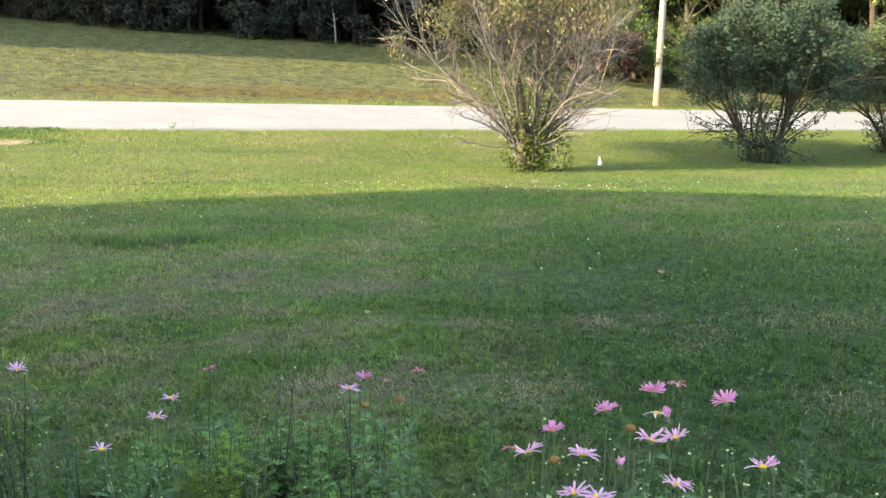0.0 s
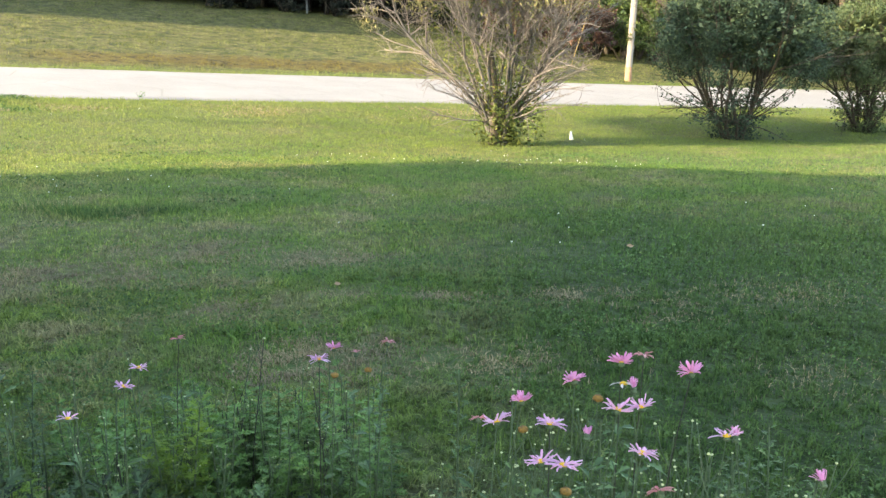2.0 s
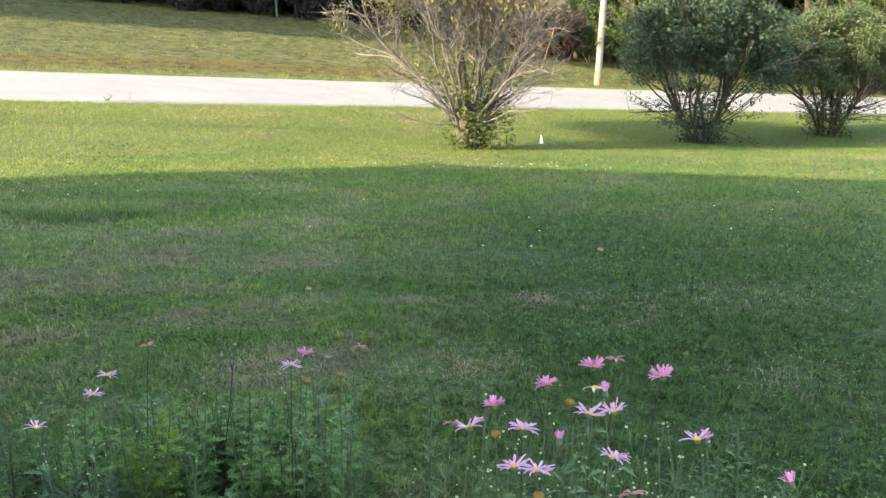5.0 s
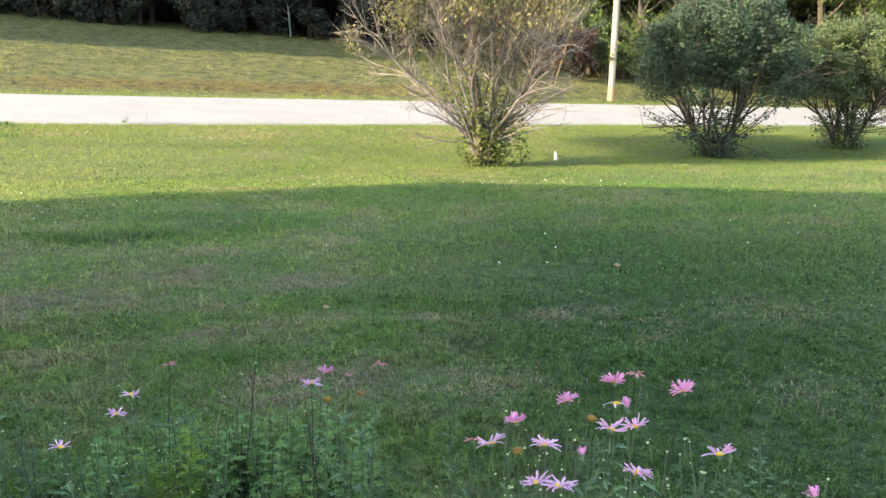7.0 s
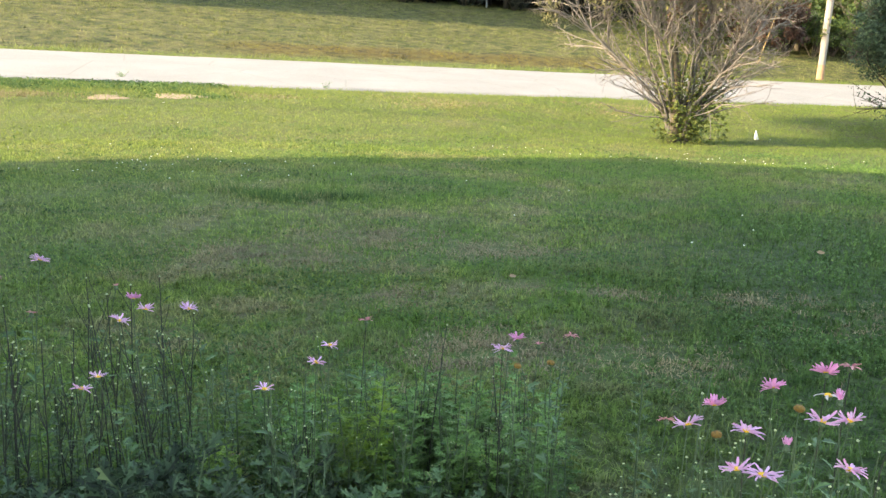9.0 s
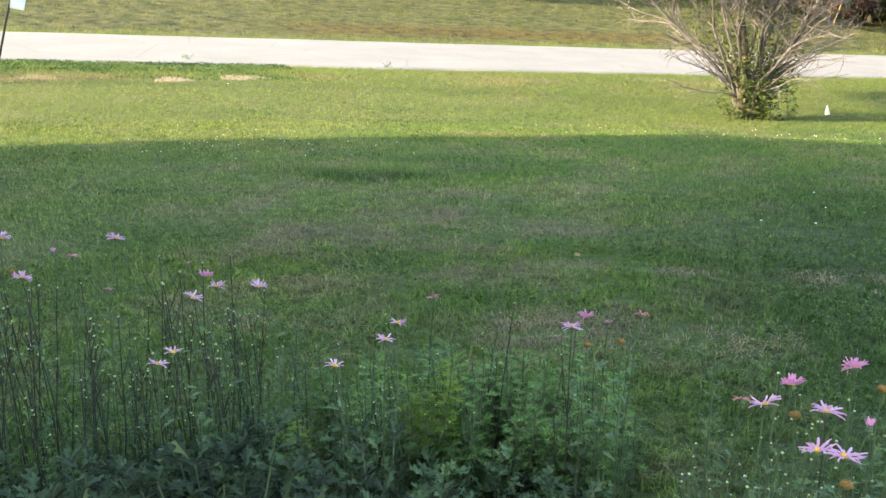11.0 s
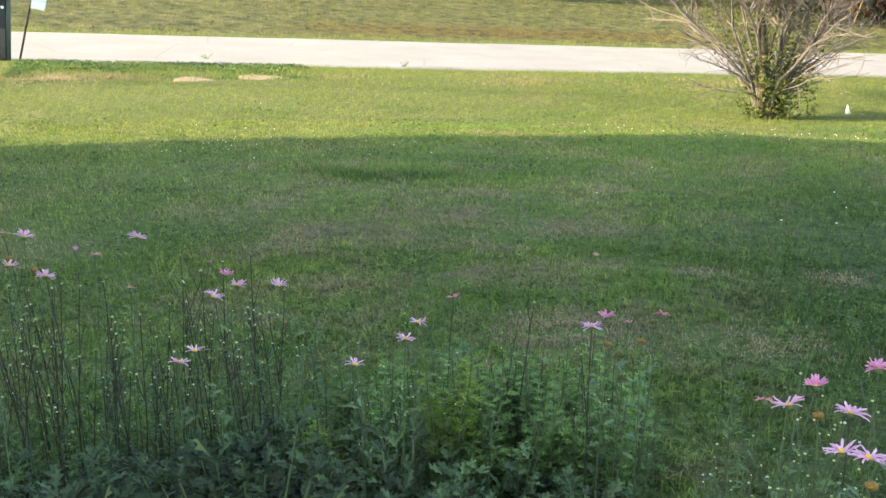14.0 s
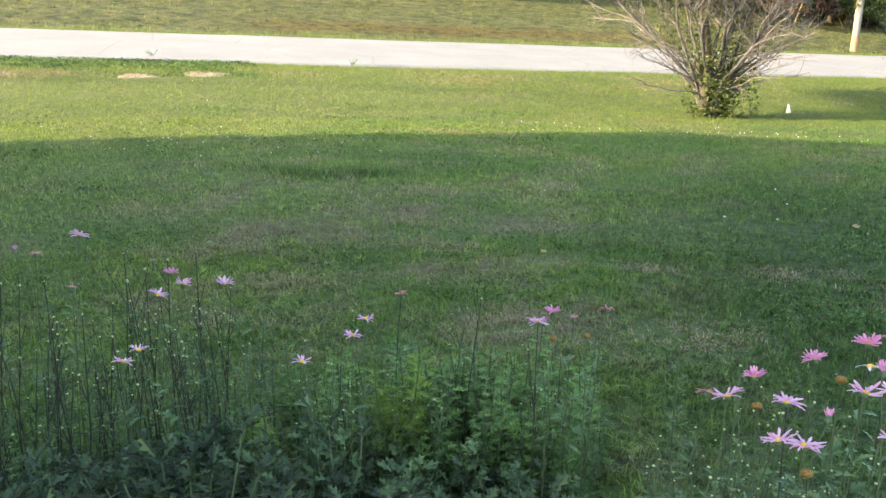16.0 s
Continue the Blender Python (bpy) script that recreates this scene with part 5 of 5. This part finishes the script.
def daisy(x, y, z, kind, rng):
    """One flower on its stem: o open, p full and pink, r ragged, d and b faded, h half closed, s spent, w pale and withered."""
    g = G(x, y)
    label = {"o": "open lilac-pink daisy-like flower with a yellow centre on a thin stem", "p": "full bright pink daisy-like flower with upswept petals", "r": "open lilac flower with ragged gaps between its petals",
             "d": "small faded dusky pink flower on a thin stem", "b": "small shrivelled reddish flower head on a thin stem", "h": "half-closed pink flower head on a thin stem",
             "s": "spent brown and yellow flower head without petals on a thin stem", "w": "ragged pale flower missing some petals on a thin stem"}[kind]
    lean = rng.normal(0, 0.05, 2)
    bx, by = x - lean[0], y - lean[1] + 0.05
    ob = thing("daisy_flower", bx, by, g, label, "flower", "pink flowers in the bed")
    top = np.array([x - bx, y - by, z - g])
    pts = np.array([[0, 0, -0.02], [top[0] * 0.2, top[1] * 0.2, top[2] * 0.4], [top[0] * 0.65, top[1] * 0.65, top[2] * 0.8], top - [0, 0, 0.004]])
    part("stem", mesh("stem", *tubes([(pts, [0.0019, 0.0016, 0.0013, 0.0011])], 5), GREENSTEM if rng.uniform() < 0.85 else STEM), ob)
    roots = [pts[1] + (pts[2] - pts[1]) * f for f in rng.uniform(0, 1, 9)]
    aims = [np.array([math.cos(a), math.sin(a), 0.6]) for a in rng.uniform(0, 6.28, 9)]
    v, f = put_leaves(rng, roots, aims, rng.uniform(0.025, 0.055, 9), 0.2, 2)
    part("leaves", mesh("leaves", v, f, MUMLEAF, True), ob)
    face = Matrix.Translation(Vector(top)) @ pose(0, 0, 0, (-30 if kind == "p" else -20) + rng.normal(0, 6), rng.normal(0, 8), 0) @ pose(0, 0, 0, 0, 0, rng.uniform(0, 360))
    size = rng.uniform(0.92, 1.15) * (0.86 if y > 1.8 else 0.97)
    part("calyx", CALYX_MESH, ob, m=face @ Matrix.Translation((0, 0, -0.004)))
    if kind == "s":
        part("disc", SPENT_MESH, ob, m=face)
        return
    part("disc", DISC_MESH if kind in "oprw" else CALYX_MESH, ob, m=face @ Matrix.Translation((0, 0, 0.002)) @ Matrix.Diagonal((0.6 if kind == "p" else 0.9,) * 3 + (1,)))
    n = {"o": rng.integers(22, 28), "p": 34, "r": 18, "d": 14, "b": 9, "h": 18, "w": 8}[kind]
    pool = {"o": PETALS, "p": FULL_PETALS, "r": PETALS, "d": FADED_PETALS, "b": FADED_PETALS, "h": FULL_PETALS, "w": PALE_PETALS}[kind]
    lift = {"o": rng.uniform(8, 24), "p": 24, "r": 16, "d": 35, "b": 60, "h": 62, "w": 10}[kind]
    size *= {"h": 0.72, "b": 0.8, "p": 0.9}.get(kind, 1.0)
    for k in range(n):
        if kind in "owr" and rng.uniform() < (0.32 if kind == "r" else 0.08):
            continue
        m = face @ pose(0, 0, 0, 0, 0, 360 * k / n + rng.normal(0, 5)) @ pose(0, 0, 0, rng.normal(0, 14), -(lift + rng.normal(0, 11)), 0) @ Matrix.Diagonal((size * rng.uniform(0.85, 1.1),) * 3 + (1,))
        part("petal", pool[int(rng.integers(len(pool)))], ob, m=m)


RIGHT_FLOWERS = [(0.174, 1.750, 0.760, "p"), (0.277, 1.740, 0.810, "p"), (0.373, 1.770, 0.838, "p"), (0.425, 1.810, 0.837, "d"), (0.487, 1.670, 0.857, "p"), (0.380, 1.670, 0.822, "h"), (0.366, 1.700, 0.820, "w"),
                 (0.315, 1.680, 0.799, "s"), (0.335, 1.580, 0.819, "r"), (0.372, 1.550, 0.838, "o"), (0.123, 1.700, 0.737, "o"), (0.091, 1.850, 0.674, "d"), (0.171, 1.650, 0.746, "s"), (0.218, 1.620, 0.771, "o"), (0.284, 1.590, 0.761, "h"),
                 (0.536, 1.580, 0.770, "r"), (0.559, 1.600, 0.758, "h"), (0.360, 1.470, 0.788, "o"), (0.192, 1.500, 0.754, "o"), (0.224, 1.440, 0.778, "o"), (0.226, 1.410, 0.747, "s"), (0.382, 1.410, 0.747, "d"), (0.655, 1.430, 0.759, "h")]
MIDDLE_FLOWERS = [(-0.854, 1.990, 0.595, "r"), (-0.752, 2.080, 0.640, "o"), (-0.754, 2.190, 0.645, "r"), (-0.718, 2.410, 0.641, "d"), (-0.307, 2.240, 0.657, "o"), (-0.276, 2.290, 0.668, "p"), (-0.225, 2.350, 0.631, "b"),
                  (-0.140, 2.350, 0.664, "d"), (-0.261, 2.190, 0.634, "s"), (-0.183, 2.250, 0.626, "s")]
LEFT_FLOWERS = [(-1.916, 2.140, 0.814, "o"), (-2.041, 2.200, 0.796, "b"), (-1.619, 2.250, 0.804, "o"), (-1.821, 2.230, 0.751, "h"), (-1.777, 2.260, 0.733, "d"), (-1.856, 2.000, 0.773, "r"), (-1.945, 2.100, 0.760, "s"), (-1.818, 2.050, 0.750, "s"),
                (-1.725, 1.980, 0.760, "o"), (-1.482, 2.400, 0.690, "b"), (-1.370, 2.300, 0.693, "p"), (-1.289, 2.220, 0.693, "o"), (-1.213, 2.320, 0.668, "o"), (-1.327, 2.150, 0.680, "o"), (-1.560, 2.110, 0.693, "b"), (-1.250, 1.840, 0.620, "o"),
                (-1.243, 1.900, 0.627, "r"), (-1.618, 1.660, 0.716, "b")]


def build_bed():
    rng = np.random.default_rng(17)
    bed_soil()
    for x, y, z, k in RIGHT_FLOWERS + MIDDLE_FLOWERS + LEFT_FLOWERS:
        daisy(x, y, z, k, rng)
    # low dark leaf mounds along the front
    mounds = [leafy_clump(70 + k, 14, 0.14, t, s, MOUNDLEAF, "low mound of dark grey-green lobed leaves in the bed") for k, (t, s) in enumerate(((0.32, 0.042), (0.28, 0.047), (0.34, 0.038)))]
    mounds.append(leafy_clump(73, 15, 0.14, 0.30, 0.044, MUMLEAF, "low mound of paler blue-green lobed leaves in the bed"))
    spots = [[], [], [], []]
    for az in np.arange(-50, -8, 2.6):
        for d in (2.08, 2.24, 2.40, 2.58, 2.74)[:5 if az < -27 else 3]:
            x, y = polar(az + rng.uniform(-1.2, 1.2), d + rng.uniform(-0.07, 0.07))
            spots[3 if az > -27 and rng.uniform() < 0.65 else int(rng.integers(3))].append((x, y, rng.uniform(0.85, 1.1) * min(1.7, (1.46 - 0.477 * d) / 0.24) * (0.7 if az > -19 else 0.85 if az > -27 else 1.0)))
    for az in np.arange(-5, 24, 5.5):
        x, y = polar(az, 2.15 + rng.uniform(-0.1, 0.1))
        spots[int(rng.integers(3))].append((x, y, rng.uniform(0.55, 0.75)))
    for proto, s in zip(mounds, spots):
        place(proto, s, rng, False)
    # taller fresh green leafy stems in the middle
    fresh = [leafy_stem(80 + k, t, 0.078, FRESHLEAF, GREENSTEM, "upright leafy green stem with serrated leaves", 38, wide=0.30) for k, t in enumerate((0.40, 0.46, 0.35))]
    spots = [[], [], []]
    for k in range(50):
        x, y = polar(rng.uniform(-24, -2), rng.uniform(2.35, 2.95))
        spots[k % 3].append((x, y, rng.uniform(0.75, 1.1)))
    for k in range(54):
        x, y = polar(rng.uniform(-18, -5), rng.uniform(2.45, 2.95))
        spots[k % 3].append((x, y, rng.uniform(0.7, 1.05)))
    for k in range(16):
        x, y = polar(rng.uniform(-47, -26), rng.uniform(2.6, 3.0))
        spots[k % 3].append((x, y, rng.uniform(0.55, 0.85)))
    for proto, s in zip(fresh, spots):
        place(proto, s, rng, False)
    lime = leafy_stem(90, 0.52, 0.072, LIMELEAF, GREENSTEM, "bright yellow-green feathery plant in the bed", 80, "lime_plant", 0.34)
    s = []
    for az, d, n, sc in ((-17.0, 2.42, 4, 1.0), (-16.4, 2.35, 3, 0.65), (-25.2, 2.5, 4, 0.75), (-26.8, 2.45, 4, 0.55)):
        for k in range(n):
            x, y = polar(az + rng.normal(0, 0.55), d + rng.normal(0, 0.05))
            s.append((x, y, sc * rng.uniform(0.7, 1.05)))
    place(lime, s, rng, False)
    # finely leaved grey-green stems
    fine = [leafy_stem(95 + k, t, 0.055, MUMLEAF, GREENSTEM, "upright grey-green stem with fine lobed leaves", 40, "leafy_stem", 0.24) for k, t in enumerate((0.5, 0.58, 0.42))]
    spots = [[], [], []]
    for k in range(30):
        x, y = polar(rng.uniform(-2, 28), rng.uniform(1.75, 2.6))
        spots[k % 3].append((x, y, rng.uniform(0.7, 1.1)))
    for k in range(12):
        x, y = polar(rng.uniform(3, 22), rng.uniform(1.62, 2.05))
        spots[k % 3].append((x, y, rng.uniform(0.9, 1.2)))
    for k in range(60):
        az = rng.uniform(-47, -3)
        x, y = polar(az, rng.uniform(2.4, 2.9) + (0.25 if az < -22 else 0.0))
        spots[k % 3].append((x, y, rng.uniform(0.6, 1.0)))
    for proto, sp in zip(fine, spots):
        place(proto, sp, rng, False)
    # wiry budding stems
    dark = [bud_stem(100 + k, t, True, 2) for k, t in enumerate((0.62, 0.70, 0.56, 0.66))]
    green = [bud_stem(110 + k, t, False, 2) for k, t in enumerate((0.50, 0.58, 0.44, 0.54))]
    spots = [[] for _ in range(8)]
    for k in range(64):
        x, y = polar(rng.uniform(-47, -27.5), rng.uniform(2.5, 3.05))
        spots[k % 4].append((x, y, rng.uniform(0.8, 1.08)))
    for k in range(26):
        x, y = polar(rng.uniform(-27, -8), rng.uniform(2.3, 2.7))
        spots[4 + k % 4].append((x, y, rng.uniform(0.75, 1.05)))
    for k in range(14):
        x, y = polar(rng.uniform(-26, -6), rng.uniform(2.3, 2.6))
        spots[k % 4].append((x, y, rng.uniform(0.6, 0.85)))
    for k in range(116):
        x, y = polar(rng.uniform(1, 24), rng.uniform(1.6, 2.1))
        spots[4 + k % 4].append((x, y, rng.uniform(0.85, 1.22)))
    for proto, s in zip(dark + green, spots):
        place(proto, s, rng, False)


def clover():
    rng = np.random.default_rng(23)
    ball = bud_ball(0.0068)
    me = from_bm("blossom", ball, CLOVER)
    spots = []
    for k in range(30):
        spots.append((rng.uniform(-2.0, 2.2), rng.normal(11.2, 0.25), 1.0))
    for k in range(34):
        spots.append((rng.normal(-4.4, 0.8), rng.normal(8.4, 0.5), 1.0))
    for k in range(36):
        x, y = polar(rng.uniform(-42, 24), rng.uniform(6, 19))
        spots.append((x, y, rng.uniform(0.7, 1.2)))
    for x, y, s in spots:
        if -beyond(x, y) < 0.5:
            continue
        ob = new("clover_blossom", me)
        ob.matrix_world = pose(x, y, G(x, y) + 0.045) @ Matrix.Diagonal((s, s, s, 1))
        tagged(ob, "small white clover blossom in the lawn grass", "clover", "clover blossoms in the lawn")


build_bed()
clover()


def fallen_leaf(x, y, z, turn, tilt, size, label):
    """A curled dry leaf."""
    t = np.linspace(0, 1, 6)
    w = np.array([0.04, 0.28, 0.42, 0.40, 0.24, 0.0])
    V = []
    for a, b in zip(t, w):
        curl = 0.25 * (a - 0.5) ** 2
        V += [(a - 0.5, -b, curl + 0.5 * b * b), (a - 0.5, 0, curl), (a - 0.5, b, curl + 0.5 * b * b)]
    F = [(3 * i + j, 3 * i + j + 1, 3 * i + j + 4, 3 * i + j + 3) for i in range(5) for j in range(2)]
    ob = new("fallen_leaf", mesh("fallen_leaf", np.array(V) * size, np.array(F), DRYLEAF))
    ob.matrix_world = pose(x, y, z, tilt, 0, turn)
    tagged(ob, label, "leaf", "fallen leaves")


DRYLEAF = mottled("dry_leaf", (0.15, 0.09, 0.045), (0.27, 0.175, 0.10), 40, 0.8, relief=0.3, distance=0.003)
for x, y, turn, size in ((-0.63, 5.05, 30, 0.042), (-0.445, 2.59, 70, 0.055), (1.2, 6.1, 10, 0.05), (-0.9, 2.62, 140, 0.04), (-1.25, 2.66, 40, 0.035)):
    fallen_leaf(x, y, G(x, y) + 0.045, turn, 20, size, "curled pale dry leaf lying on the grass" if y > 3 else "curled pale dry leaf lying on the bed's soil")


def edge_sprig(x, y, seed):
    """A wisp of weeds at the road's edge."""
    rng = np.random.default_rng(seed)
    ob = thing("edge_weed", x, y, G(x, y), "thin green weed growing through the road's edge", "weed", "weeds along the road edge")
    for k in range(6):
        a = rng.uniform(0, 6.28)
        pl, rl, _ = limb(rng, (0, 0, -0.02), (math.cos(a) * 0.7, math.sin(a) * 0.7, 0.9), rng.uniform(0.08, 0.18), 0.005, 0.002, 4, -0.02, 0.15)
        stalk = part("stalk", mesh("stalk", *tubes([(pl, rl)], 4), GREENSTEM), ob)
        c = np.repeat(pl[1:], 3, axis=0) + rng.normal(0, 0.02, (12, 3))
        v, f = leaves(c, 0.03, rng, slim=0.35)
        part("leaf_spray", mesh("leaf_spray", v, f, FRESHLEAF, True), stalk)["kind"] = "stuff"


edge_sprig(AX + 3.4 * EX - 0.95 * EY, AY + 3.4 * EY + 0.95 * EX, 200)
edge_sprig(AX + 7.0 * EX - 0.25 * EY, AY + 7.0 * EY + 0.25 * EX, 201)
